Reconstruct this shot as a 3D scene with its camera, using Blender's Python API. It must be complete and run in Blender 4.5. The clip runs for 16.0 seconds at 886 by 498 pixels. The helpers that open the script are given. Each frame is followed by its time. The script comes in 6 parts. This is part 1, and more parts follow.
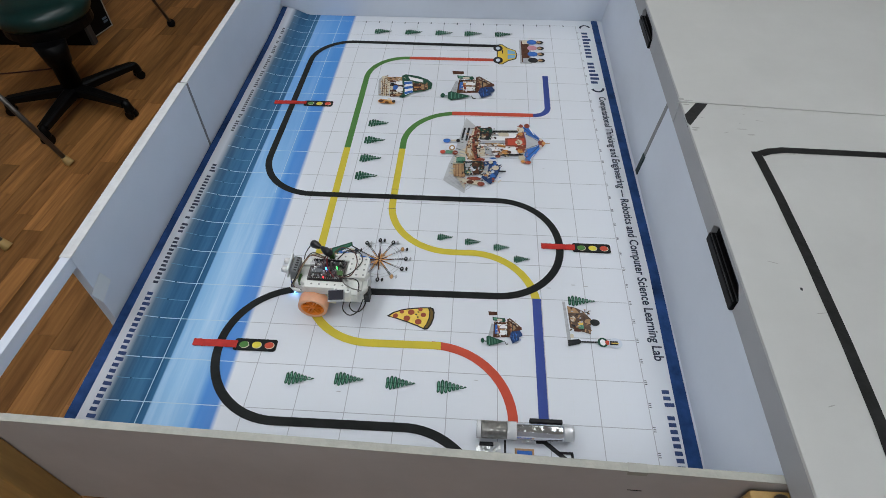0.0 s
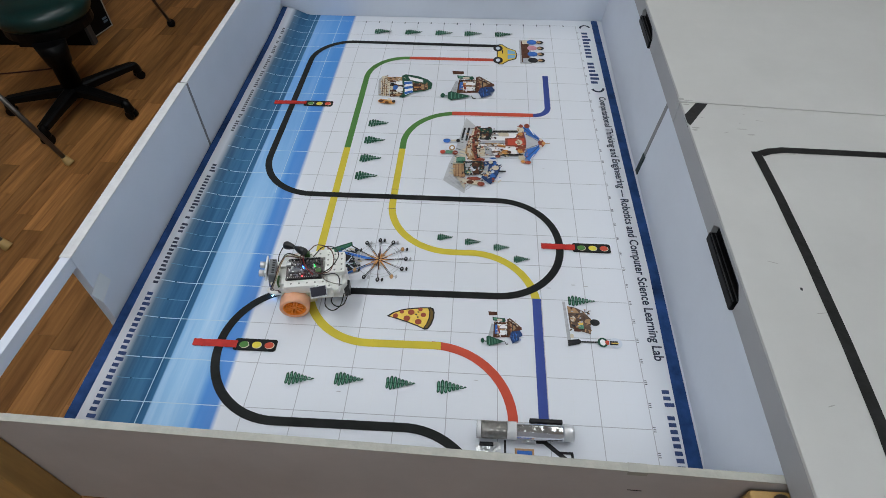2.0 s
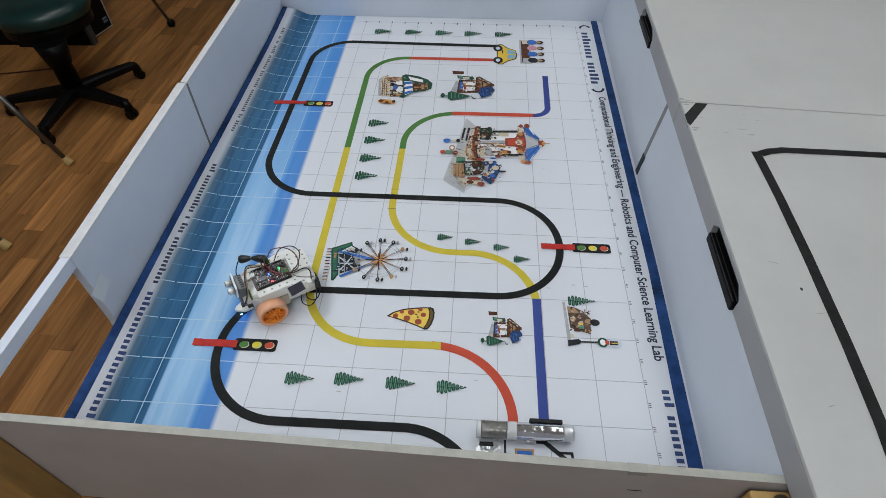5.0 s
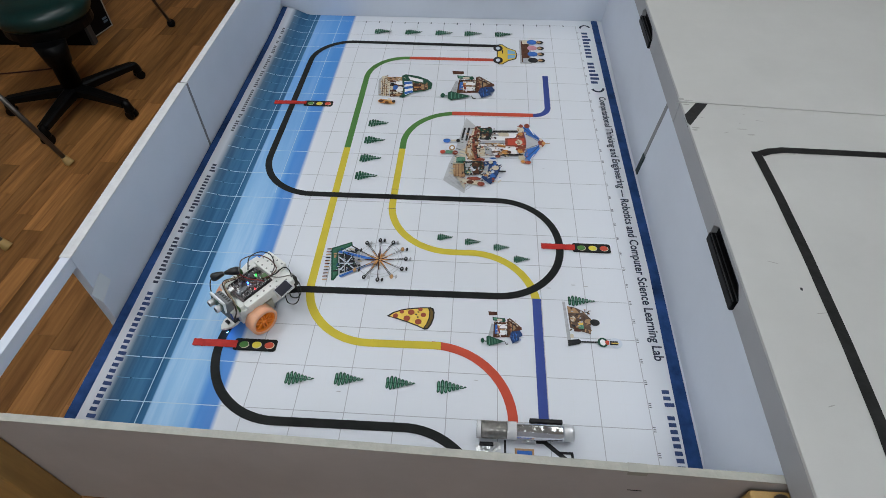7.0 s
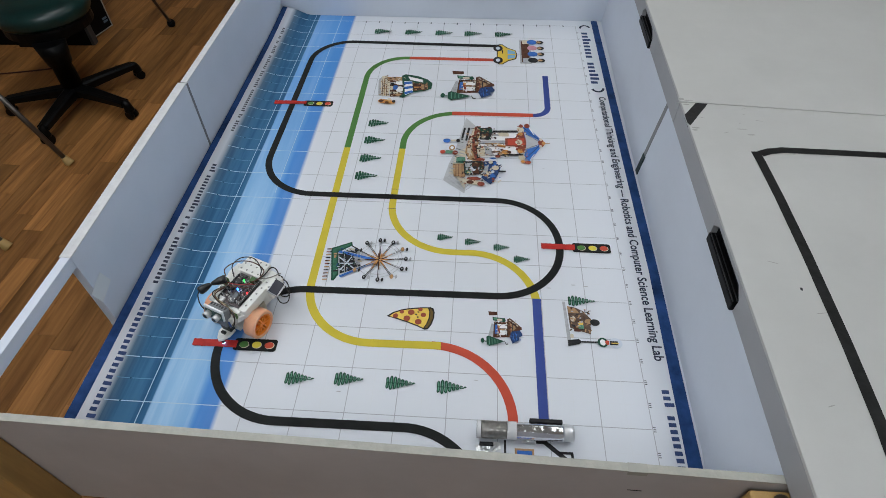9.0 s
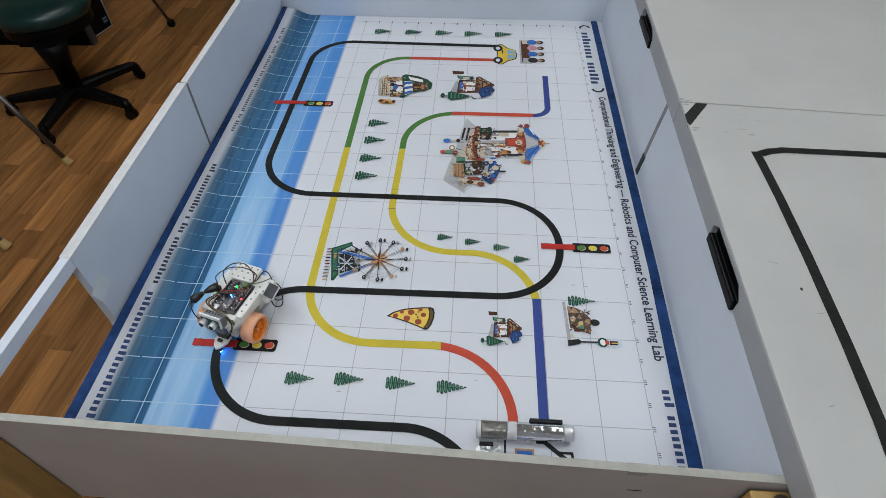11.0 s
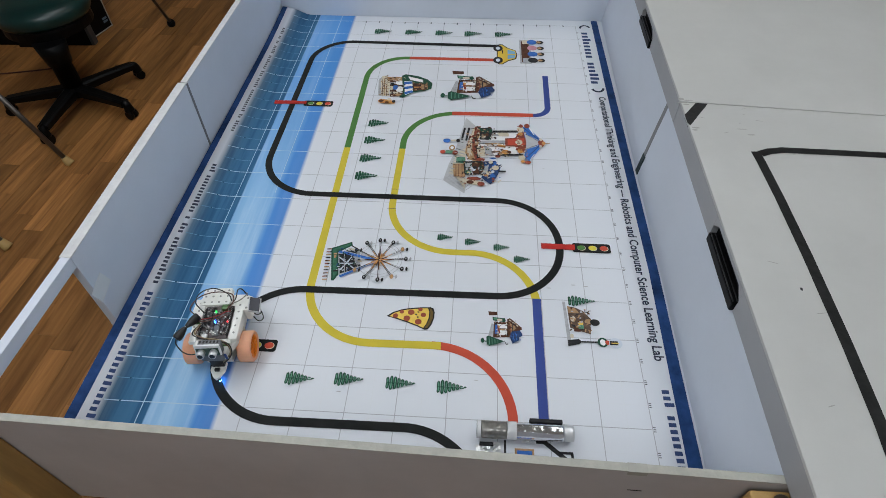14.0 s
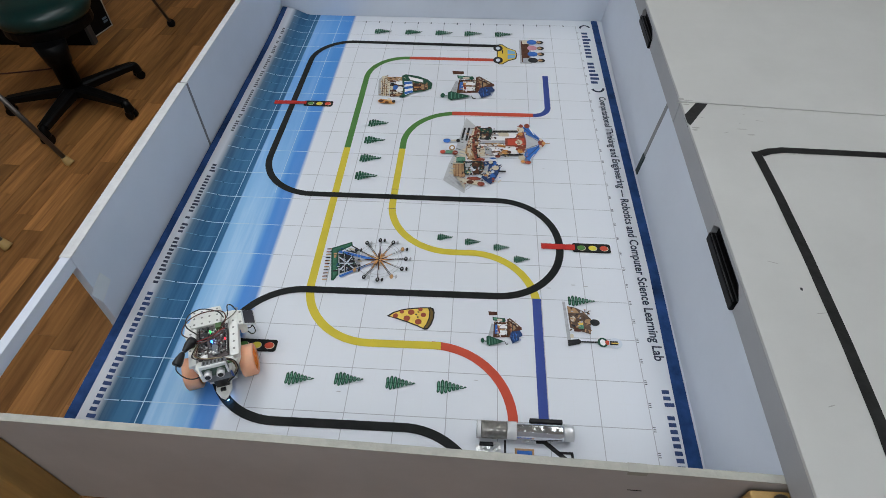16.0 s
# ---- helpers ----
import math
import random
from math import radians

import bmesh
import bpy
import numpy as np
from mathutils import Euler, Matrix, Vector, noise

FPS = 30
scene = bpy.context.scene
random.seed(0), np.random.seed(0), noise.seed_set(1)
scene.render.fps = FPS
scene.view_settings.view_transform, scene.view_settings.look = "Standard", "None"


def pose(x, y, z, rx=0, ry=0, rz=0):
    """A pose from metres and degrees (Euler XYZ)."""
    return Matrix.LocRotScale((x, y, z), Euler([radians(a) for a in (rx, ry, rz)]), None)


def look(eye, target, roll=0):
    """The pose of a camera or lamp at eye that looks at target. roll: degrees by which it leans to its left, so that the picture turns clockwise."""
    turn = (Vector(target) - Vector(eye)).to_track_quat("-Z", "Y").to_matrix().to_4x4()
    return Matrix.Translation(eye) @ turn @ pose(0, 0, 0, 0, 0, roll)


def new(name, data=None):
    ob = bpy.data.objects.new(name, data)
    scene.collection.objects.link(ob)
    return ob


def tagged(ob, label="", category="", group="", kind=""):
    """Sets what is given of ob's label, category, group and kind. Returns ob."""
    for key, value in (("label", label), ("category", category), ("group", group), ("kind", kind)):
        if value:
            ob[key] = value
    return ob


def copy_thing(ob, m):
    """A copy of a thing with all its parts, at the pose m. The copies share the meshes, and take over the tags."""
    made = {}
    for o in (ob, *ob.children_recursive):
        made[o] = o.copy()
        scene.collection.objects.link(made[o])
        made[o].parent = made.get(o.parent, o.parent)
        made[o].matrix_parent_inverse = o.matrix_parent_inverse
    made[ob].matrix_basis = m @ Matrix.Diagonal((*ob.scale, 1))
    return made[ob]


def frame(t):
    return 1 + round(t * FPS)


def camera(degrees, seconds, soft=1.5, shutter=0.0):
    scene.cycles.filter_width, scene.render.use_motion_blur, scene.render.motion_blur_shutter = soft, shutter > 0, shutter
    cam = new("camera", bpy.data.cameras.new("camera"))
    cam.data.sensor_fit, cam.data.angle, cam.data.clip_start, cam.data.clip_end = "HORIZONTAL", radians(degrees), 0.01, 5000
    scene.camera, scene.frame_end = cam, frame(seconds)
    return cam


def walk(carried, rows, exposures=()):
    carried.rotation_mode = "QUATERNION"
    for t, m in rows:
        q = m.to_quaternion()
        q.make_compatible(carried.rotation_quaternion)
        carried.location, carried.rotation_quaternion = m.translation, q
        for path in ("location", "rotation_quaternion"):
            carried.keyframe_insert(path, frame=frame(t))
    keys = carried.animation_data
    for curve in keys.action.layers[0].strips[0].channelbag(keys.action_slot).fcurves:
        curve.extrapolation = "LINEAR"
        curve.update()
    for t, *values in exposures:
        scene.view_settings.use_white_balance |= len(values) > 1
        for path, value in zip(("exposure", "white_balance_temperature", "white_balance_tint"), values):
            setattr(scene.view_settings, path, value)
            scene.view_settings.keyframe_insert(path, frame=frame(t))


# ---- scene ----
cam = camera(75.75, 16.0, soft=0.7)
EYE = Vector((-0.067, -2.094, 1.0426))
FWD = Vector((-0.04703, 0.66713, -0.74346))
walk(cam, [(0.0, look(EYE, EYE + FWD, -0.626)), (16.0, look(EYE, EYE + FWD, -0.626))])

# ---- light ----
FLOOR = -0.65
CEIL = 2.05
WALL_H = 0.22
world = bpy.data.worlds.new("room_air")
world.use_nodes = True
world.node_tree.nodes["Background"].inputs[0].default_value = (0.8, 0.9, 1.0, 1)
world.node_tree.nodes["Background"].inputs[1].default_value = 0.3
scene.world = world
scene.view_settings.exposure = -0.05


def area(name, x, y, sx, sy, power, color):
    data = bpy.data.lights.new(name, "AREA")
    data.shape, data.size, data.size_y, data.energy, data.color = "RECTANGLE", sx, sy, power, color
    ob = new(name, data)
    ob.matrix_basis = pose(x, y, CEIL - 0.06)
    return ob


COOL = (0.85, 0.935, 1.0)
LAMPS = [(-1.4, 0.4, 2.4), (-1.35, -1.3, 11.2), (0.9, 0.8, 1.1), (0.9, -1.0, 4.7), (-0.3, -2.9, 8.4)]
for lx, ly, lp in LAMPS:
    area("ceiling_lamp", lx, ly, 0.56, 1.16, lp, COOL)


# ---- materials ----
def material(name, color, rough=0.6, metal=0.0, var=0.0, scale=20.0, bump=0.0, bump_scale=200.0, stretch=(1, 1, 1), spec=0.5, dirt=0.0, dirt_scale=4.0, coat=0.0, rand=0.0):
    m = bpy.data.materials.new(name)
    m.use_nodes = True
    nt = m.node_tree
    b = nt.nodes["Principled BSDF"]
    b.inputs["Base Color"].default_value = (*color, 1)
    b.inputs["Roughness"].default_value = rough
    b.inputs["Metallic"].default_value = metal
    b.inputs["Specular IOR Level"].default_value = spec
    b.inputs["Coat Weight"].default_value = coat
    if var or bump or dirt or rand:
        tc = nt.nodes.new("ShaderNodeTexCoord")
        mp = nt.nodes.new("ShaderNodeMapping")
        mp.inputs["Scale"].default_value = stretch
        nt.links.new(tc.outputs["Object"], mp.inputs[0])
        col = None
        if var or dirt or rand:
            mix = nt.nodes.new("ShaderNodeHueSaturation")
            mix.inputs["Color"].default_value = (*color, 1)
            add = nt.nodes.new("ShaderNodeMath")
            add.operation = "ADD"
            for k, (sc, amp) in enumerate(((scale, var), (dirt_scale, dirt))):
                n = nt.nodes.new("ShaderNodeTexNoise")
                n.inputs["Scale"].default_value = sc
                n.inputs["Detail"].default_value = 6
                n.inputs["Roughness"].default_value = 0.65
                nt.links.new(mp.outputs[0], n.inputs["Vector"])
                r = nt.nodes.new("ShaderNodeMapRange")
                r.inputs["From Min"].default_value, r.inputs["From Max"].default_value = 0.3, 0.7
                r.inputs["To Min"].default_value, r.inputs["To Max"].default_value = (0.5 - amp, 0.5 + amp * 0.6) if k else (0.5 - amp, 0.5 + amp)
                nt.links.new(n.outputs["Fac"], r.inputs["Value"])
                nt.links.new(r.outputs[0], add.inputs[k])
            last = add
            if rand:
                oi = nt.nodes.new("ShaderNodeObjectInfo")
                r = nt.nodes.new("ShaderNodeMapRange")
                r.inputs["To Min"].default_value, r.inputs["To Max"].default_value = -rand, rand
                nt.links.new(oi.outputs["Random"], r.inputs["Value"])
                last = nt.nodes.new("ShaderNodeMath")
                nt.links.new(add.outputs[0], last.inputs[0])
                nt.links.new(r.outputs[0], last.inputs[1])
            nt.links.new(last.outputs[0], mix.inputs["Value"])
            nt.links.new(mix.outputs[0], b.inputs["Base Color"])
        if bump:
            n = nt.nodes.new("ShaderNodeTexNoise")
            n.inputs["Scale"].default_value = bump_scale
            n.inputs["Detail"].default_value = 4
            bp = nt.nodes.new("ShaderNodeBump")
            bp.inputs["Strength"].default_value = bump
            bp.inputs["Distance"].default_value = 0.002
            nt.links.new(mp.outputs[0], n.inputs["Vector"])
            nt.links.new(n.outputs["Fac"], bp.inputs["Height"])
            nt.links.new(bp.outputs[0], b.inputs["Normal"])
    return m


def glow(name, color, strength):
    m = material(name, color, 0.4)
    b = m.node_tree.nodes["Principled BSDF"]
    b.inputs["Emission Color"].default_value = (*color, 1)
    b.inputs["Emission Strength"].default_value = strength
    return m


def mat_print():
    """Printed vinyl: white sheet with a blue water band along one long side."""
    m = material("printed_vinyl", (0.718, 0.742, 0.79), 0.6, spec=0.12, bump=0.05, bump_scale=8.0)
    nt = m.node_tree
    b = nt.nodes["Principled BSDF"]
    tc = nt.nodes.new("ShaderNodeTexCoord")
    sep = nt.nodes.new("ShaderNodeSeparateXYZ")
    nt.links.new(tc.outputs["Object"], sep.inputs[0])
    # slow sideways wander of the bands, streaks along the sheet
    mp = nt.nodes.new("ShaderNodeMapping")
    mp.inputs["Scale"].default_value = (22, 1.1, 1)
    mp.inputs["Rotation"].default_value = (0, 0, 0.05)
    nt.links.new(tc.outputs["Object"], mp.inputs[0])
    n = nt.nodes.new("ShaderNodeTexNoise")
    n.inputs["Scale"].default_value = 1.6
    n.inputs["Detail"].default_value = 7
    n.inputs["Roughness"].default_value = 0.6
    nt.links.new(mp.outputs[0], n.inputs["Vector"])
    ramp = nt.nodes.new("ShaderNodeValToRGB")
    r = nt.nodes.new("ShaderNodeMapRange")
    r.inputs["From Min"].default_value, r.inputs["From Max"].default_value = -0.85, -0.45
    nt.links.new(sep.outputs["X"], r.inputs["Value"])
    nt.links.new(r.outputs[0], ramp.inputs[0])
    stops = [(-0.85, (0.718, 0.742, 0.79)), (-0.793, (0.70, 0.72, 0.77)), (-0.776, (0.10, 0.17, 0.25)), (-0.752, (0.040, 0.135, 0.25)),
             (-0.6885, (0.034, 0.135, 0.27)), (-0.6855, (0.22, 0.43, 0.70)), (-0.65, (0.31, 0.53, 0.77)), (-0.603, (0.24, 0.46, 0.74)),
             (-0.585, (0.085, 0.27, 0.66)), (-0.554, (0.10, 0.26, 0.62)), (-0.544, (0.718, 0.742, 0.79))]
    el = ramp.color_ramp.elements
    el[0].position, el[1].position = 0.0, 1.0
    el[0].color, el[1].color = (*stops[0][1], 1), (*stops[-1][1], 1)
    for x, c in stops[1:]:
        el.new((x + 0.85) / 0.4).color = (*c, 1)
    # streak mask: only inside the water band
    band = nt.nodes.new("ShaderNodeValToRGB")
    nt.links.new(r.outputs[0], band.inputs[0])
    be = band.color_ramp.elements
    be[0].position, be[1].position = 0.0, 1.0
    be[0].color = be[1].color = (0, 0, 0, 1)
    for x, v in ((-0.785, 0), (-0.75, 0.05), (-0.689, 0.05), (-0.685, 1.0), (-0.60, 0.9), (-0.58, 0.2), (-0.555, 0.0)):
        be.new((x + 0.85) / 0.4).color = (v, v, v, 1)
    st = nt.nodes.new("ShaderNodeMapRange")
    st.inputs["From Min"].default_value, st.inputs["From Max"].default_value = 0.46, 0.76
    st.inputs["To Max"].default_value = 0.65
    nt.links.new(n.outputs["Fac"], st.inputs["Value"])
    mul = nt.nodes.new("ShaderNodeMath")
    mul.operation = "MULTIPLY"
    nt.links.new(st.outputs[0], mul.inputs[0])
    nt.links.new(band.outputs[0], mul.inputs[1])
    mix = nt.nodes.new("ShaderNodeMix")
    mix.data_type = "RGBA"
    nt.links.new(mul.outputs[0], mix.inputs[0])
    nt.links.new(ramp.outputs[0], mix.inputs[6])
    mix.inputs[7].default_value = (0.62, 0.76, 0.88, 1)
    # the shallow water prints deeper blue and calmer towards the far end
    calm = nt.nodes.new("ShaderNodeMapRange")
    calm.inputs["From Min"].default_value, calm.inputs["From Max"].default_value = -1.05, -0.35
    calm.inputs["To Max"].default_value = 0.78
    nt.links.new(sep.outputs["Y"], calm.inputs["Value"])
    shallow = nt.nodes.new("ShaderNodeValToRGB")
    nt.links.new(r.outputs[0], shallow.inputs[0])
    se = shallow.color_ramp.elements
    se[0].position, se[1].position = 0.0, 1.0
    se[0].color = se[1].color = (0, 0, 0, 1)
    for x, v in ((-0.687, 0), (-0.684, 0.75), (-0.64, 1.0), (-0.562, 1.0), (-0.549, 0.0)):
        se.new((x + 0.85) / 0.4).color = (v, v, v, 1)
    deepen = nt.nodes.new("ShaderNodeMath")
    deepen.operation = "MULTIPLY"
    nt.links.new(calm.outputs[0], deepen.inputs[0])
    nt.links.new(shallow.outputs[0], deepen.inputs[1])
    mix3 = nt.nodes.new("ShaderNodeMix")
    mix3.data_type = "RGBA"
    nt.links.new(deepen.outputs[0], mix3.inputs[0])
    nt.links.new(mix.outputs[2], mix3.inputs[6])
    mix3.inputs[7].default_value = (0.078, 0.285, 0.68, 1)
    # dark streaks
    dk = nt.nodes.new("ShaderNodeMapRange")
    dk.inputs["From Min"].default_value, dk.inputs["From Max"].default_value = 0.56, 0.34
    dk.inputs["To Min"].default_value, dk.inputs["To Max"].default_value = 0.0, 0.62
    nt.links.new(n.outputs["Fac"], dk.inputs["Value"])
    mul2 = nt.nodes.new("ShaderNodeMath")
    mul2.operation = "MULTIPLY"
    nt.links.new(dk.outputs[0], mul2.inputs[0])
    deep = nt.nodes.new("ShaderNodeMath")
    deep.operation, deep.inputs[1].default_value = "LESS_THAN", -0.6875
    nt.links.new(sep.outputs["X"], deep.inputs[0])
    wet = nt.nodes.new("ShaderNodeMath")
    wet.operation, wet.inputs[1].default_value = "GREATER_THAN", -0.775
    nt.links.new(sep.outputs["X"], wet.inputs[0])
    both = nt.nodes.new("ShaderNodeMath")
    both.operation = "MULTIPLY"
    nt.links.new(deep.outputs[0], both.inputs[0])
    nt.links.new(wet.outputs[0], both.inputs[1])
    nt.links.new(both.outputs[0], mul2.inputs[1])
    mix2 = nt.nodes.new("ShaderNodeMix")
    mix2.data_type = "RGBA"
    nt.links.new(mul2.outputs[0], mix2.inputs[0])
    nt.links.new(mix3.outputs[2], mix2.inputs[6])
    mix2.inputs[7].default_value = (0.010, 0.055, 0.13, 1)
    nt.links.new(mix2.outputs[2], b.inputs["Base Color"])
    return m


def wood_floor():
    """Warm brown laminate strips: long grain, a cathedral figure, each strip its own tone."""
    m = material("floor_laminate", (0.2, 0.09, 0.035), 0.42, spec=0.4)
    nt = m.node_tree
    b = nt.nodes["Principled BSDF"]
    tc = nt.nodes.new("ShaderNodeTexCoord")
    oi = nt.nodes.new("ShaderNodeObjectInfo")
    gi = nt.nodes.new("ShaderNodeNewGeometry")
    ad = nt.nodes.new("ShaderNodeMath")
    nt.links.new(oi.outputs["Random"], ad.inputs[0])
    nt.links.new(gi.outputs["Random Per Island"], ad.inputs[1])
    off = nt.nodes.new("ShaderNodeVectorMath")
    off.operation = "ADD"
    sc = nt.nodes.new("ShaderNodeMath")
    sc.operation = "MULTIPLY"
    sc.inputs[1].default_value = 37.0
    nt.links.new(ad.outputs[0], sc.inputs[0])
    nt.links.new(tc.outputs["Object"], off.inputs[0])
    nt.links.new(sc.outputs[0], off.inputs[1])
    mp = nt.nodes.new("ShaderNodeMapping")
    mp.inputs["Scale"].default_value = (10, 0.9, 1)
    nt.links.new(off.outputs[0], mp.inputs[0])
    n = nt.nodes.new("ShaderNodeTexNoise")
    n.inputs["Scale"].default_value, n.inputs["Detail"].default_value, n.inputs["Distortion"].default_value = 1.7, 5, 1.7
    nt.links.new(mp.outputs[0], n.inputs["Vector"])
    ramp = nt.nodes.new("ShaderNodeValToRGB")
    el = ramp.color_ramp.elements
    el[0].position, el[0].color = 0.34, (0.165, 0.066, 0.019, 1)
    el[1].position, el[1].color = 0.70, (0.47, 0.22, 0.07, 1)
    mp2 = nt.nodes.new("ShaderNodeMapping")
    mp2.inputs["Scale"].default_value = (55, 2.2, 1)
    nt.links.new(off.outputs[0], mp2.inputs[0])
    n2 = nt.nodes.new("ShaderNodeTexNoise")
    n2.inputs["Scale"].default_value, n2.inputs["Detail"].default_value, n2.inputs["Distortion"].default_value = 1.4, 6, 0.8
    nt.links.new(mp2.outputs[0], n2.inputs["Vector"])
    av = nt.nodes.new("ShaderNodeMath")
    av.operation, av.inputs[1].default_value = "MULTIPLY_ADD", 0.30
    nt.links.new(n2.outputs["Fac"], av.inputs[0])
    h_ = nt.nodes.new("ShaderNodeMath")
    h_.operation, h_.inputs[1].default_value = "MULTIPLY", 0.73
    nt.links.new(n.outputs["Fac"], h_.inputs[0])
    nt.links.new(h_.outputs[0], av.inputs[2])
    nt.links.new(av.outputs[0], ramp.inputs[0])
    hs = nt.nodes.new("ShaderNodeHueSaturation")
    r = nt.nodes.new("ShaderNodeMapRange")
    r.inputs["From Max"].default_value = 1.0
    r.inputs["To Min"].default_value, r.inputs["To Max"].default_value = 0.66, 1.32
    fr = nt.nodes.new("ShaderNodeMath")
    fr.operation = "FRACT"
    nt.links.new(ad.outputs[0], fr.inputs[0])
    nt.links.new(fr.outputs[0], r.inputs["Value"])
    nt.links.new(r.outputs[0], hs.inputs["Value"])
    nt.links.new(ramp.outputs[0], hs.inputs["Color"])
    nt.links.new(hs.outputs[0], b.inputs["Base Color"])
    bp = nt.nodes.new("ShaderNodeBump")
    bp.inputs["Strength"].default_value, bp.inputs["Distance"].default_value = 0.12, 0.001
    nt.links.new(n.outputs["Fac"], bp.inputs["Height"])
    nt.links.new(bp.outputs[0], b.inputs["Normal"])
    return m


M_MAT = mat_print()
M_FLOOR = wood_floor()
M_WALLPAINT = material("white_panel_paint", (0.67, 0.72, 0.805), 0.5, var=0.03, scale=3.0, bump=0.06, bump_scale=90.0, dirt=0.05, dirt_scale=1.7)
M_RIM = material("raw_board_edge", (0.455, 0.45, 0.405), 0.75, var=0.10, scale=60.0, bump=0.25, bump_scale=240.0, dirt=0.08, dirt_scale=9.0)
M_RIMW = material("worn_white_edge", (0.66, 0.67, 0.67), 0.65, var=0.08, scale=50.0, bump=0.2, bump_scale=200.0, dirt=0.08, dirt_scale=9.0)
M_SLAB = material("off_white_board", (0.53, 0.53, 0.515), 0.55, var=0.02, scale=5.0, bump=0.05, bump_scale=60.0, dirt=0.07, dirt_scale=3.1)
# The board's upright side: its shade is put into this darker colour.
M_SLABSHADE = material("shaded_white_board_side", (0.39, 0.395, 0.41), 0.6, var=0.03, scale=6.0, dirt=0.05)
M_LEGWOOD = material("pine_leg_wood", (0.47, 0.29, 0.10), 0.6, var=0.18, scale=6.0, bump=0.15, bump_scale=40.0, stretch=(6, 6, 0.5))
M_BLACK = material("black_line_print", (0.017, 0.018, 0.018), 0.65, spec=0.12, var=0.25, scale=25.0, dirt=0.2)
M_GRID = material("grid_grey_print", (0.42, 0.43, 0.46), 0.5)
M_GRIDW = material("grid_white_print", (0.42, 0.58, 0.73), 0.5)
M_GRIDF = material("grid_faint_print", (0.70, 0.72, 0.75), 0.5)
M_GRIDB = material("grid_dull_print", (0.10, 0.26, 0.42), 0.5)
M_INKWATER = material("deep_water_print", (0.022, 0.08, 0.15), 0.65, spec=0.12)
M_NAVY = material("navy_border_print", (0.024, 0.066, 0.20), 0.65, spec=0.12, var=0.45, scale=14.0, dirt=0.3, dirt_scale=5.0)
M_INKGREY = material("fine_grey_ink", (0.12, 0.12, 0.14), 0.65, spec=0.12)
M_INK = material("dark_ink", (0.05, 0.06, 0.09), 0.65, spec=0.12)
M_INKBLUE = material("navy_ink", (0.045, 0.075, 0.18), 0.65, spec=0.12)
M_GREEN = material("green_line_print", (0.085, 0.215, 0.058), 0.65, spec=0.12, var=0.05)
M_YELLOW = material("yellow_line_print", (0.62, 0.50, 0.055), 0.65, spec=0.12, var=0.06)
M_RED = material("red_line_print", (0.55, 0.085, 0.05), 0.65, spec=0.12, var=0.06)
M_BLUE = material("blue_line_print", (0.05, 0.08, 0.29), 0.65, spec=0.12, var=0.06)
M_TREE = material("tree_green_print", (0.11, 0.26, 0.18), 0.65, spec=0.12, var=0.35, scale=120.0)
M_TREED = material("tree_dark_print", (0.024, 0.085, 0.056), 0.65, spec=0.12)
M_TAPE = material("red_tape", (0.46, 0.025, 0.018), 0.5, spec=0.2, var=0.2, scale=40.0, bump=0.5, bump_scale=60.0)
M_FOIL = material("aluminium_foil", (0.72, 0.73, 0.75), 0.14, 1.0, bump=0.7, bump_scale=55.0)
M_FOILB = material("bright_foil", (0.80, 0.81, 0.82), 0.34, 0.9, bump=0.5, bump_scale=45.0)
M_WHITEP = material("white_print", (0.85, 0.85, 0.85), 0.5)
M_TAN = material("tan_print", (0.42, 0.26, 0.14), 0.65, spec=0.12, var=0.3, scale=80.0)
M_BROWN = material("brown_print", (0.10, 0.043, 0.026), 0.65, spec=0.12, var=0.4, scale=90.0)
M_DARK = material("charcoal_print", (0.03, 0.03, 0.032), 0.65, spec=0.12, var=0.4, scale=90.0)
M_GREYP = material("grey_print", (0.40, 0.41, 0.43), 0.5, var=0.2, scale=90.0)
M_CREAM = material("cream_print", (0.62, 0.55, 0.42), 0.5, var=0.15, scale=60.0)
M_BLUEP = material("sky_blue_print", (0.05, 0.16, 0.50), 0.65, spec=0.12, var=0.2, scale=60.0)
M_SLATE = material("slate_print", (0.50, 0.51, 0.53), 0.5, var=0.1, scale=60.0)
M_PALE = material("pale_print", (0.60, 0.66, 0.74), 0.5)
M_ORANGEP = material("orange_print", (0.60, 0.27, 0.06), 0.5, var=0.2, scale=60.0)
M_CHEESE = material("cheese_print", (0.80, 0.55, 0.09), 0.5, var=0.1, scale=40.0)
M_TREEM = material("moss_green_print", (0.05, 0.16, 0.10), 0.65, spec=0.12, var=0.4, scale=110.0)
M_REDB = material("brick_red_print", (0.27, 0.07, 0.045), 0.65, spec=0.12, var=0.35, scale=80.0)
M_NAVYB = material("navy_picture_print", (0.03, 0.06, 0.16), 0.65, spec=0.12, var=0.35, scale=80.0)
M_GLASSP = material("window_blue_print", (0.20, 0.42, 0.62), 0.6, spec=0.12, var=0.1, scale=60.0)
M_UMBER = material("umber_print", (0.13, 0.085, 0.065), 0.65, spec=0.12, var=0.4, scale=90.0)
M_CRUST = material("crust_print", (0.15, 0.10, 0.035), 0.65, spec=0.12, var=0.2, scale=60.0)
M_LEMON = material("lemon_print", (0.70, 0.60, 0.075), 0.65, spec=0.12)
M_PINKP = material("pink_print", (0.55, 0.25, 0.30), 0.5)


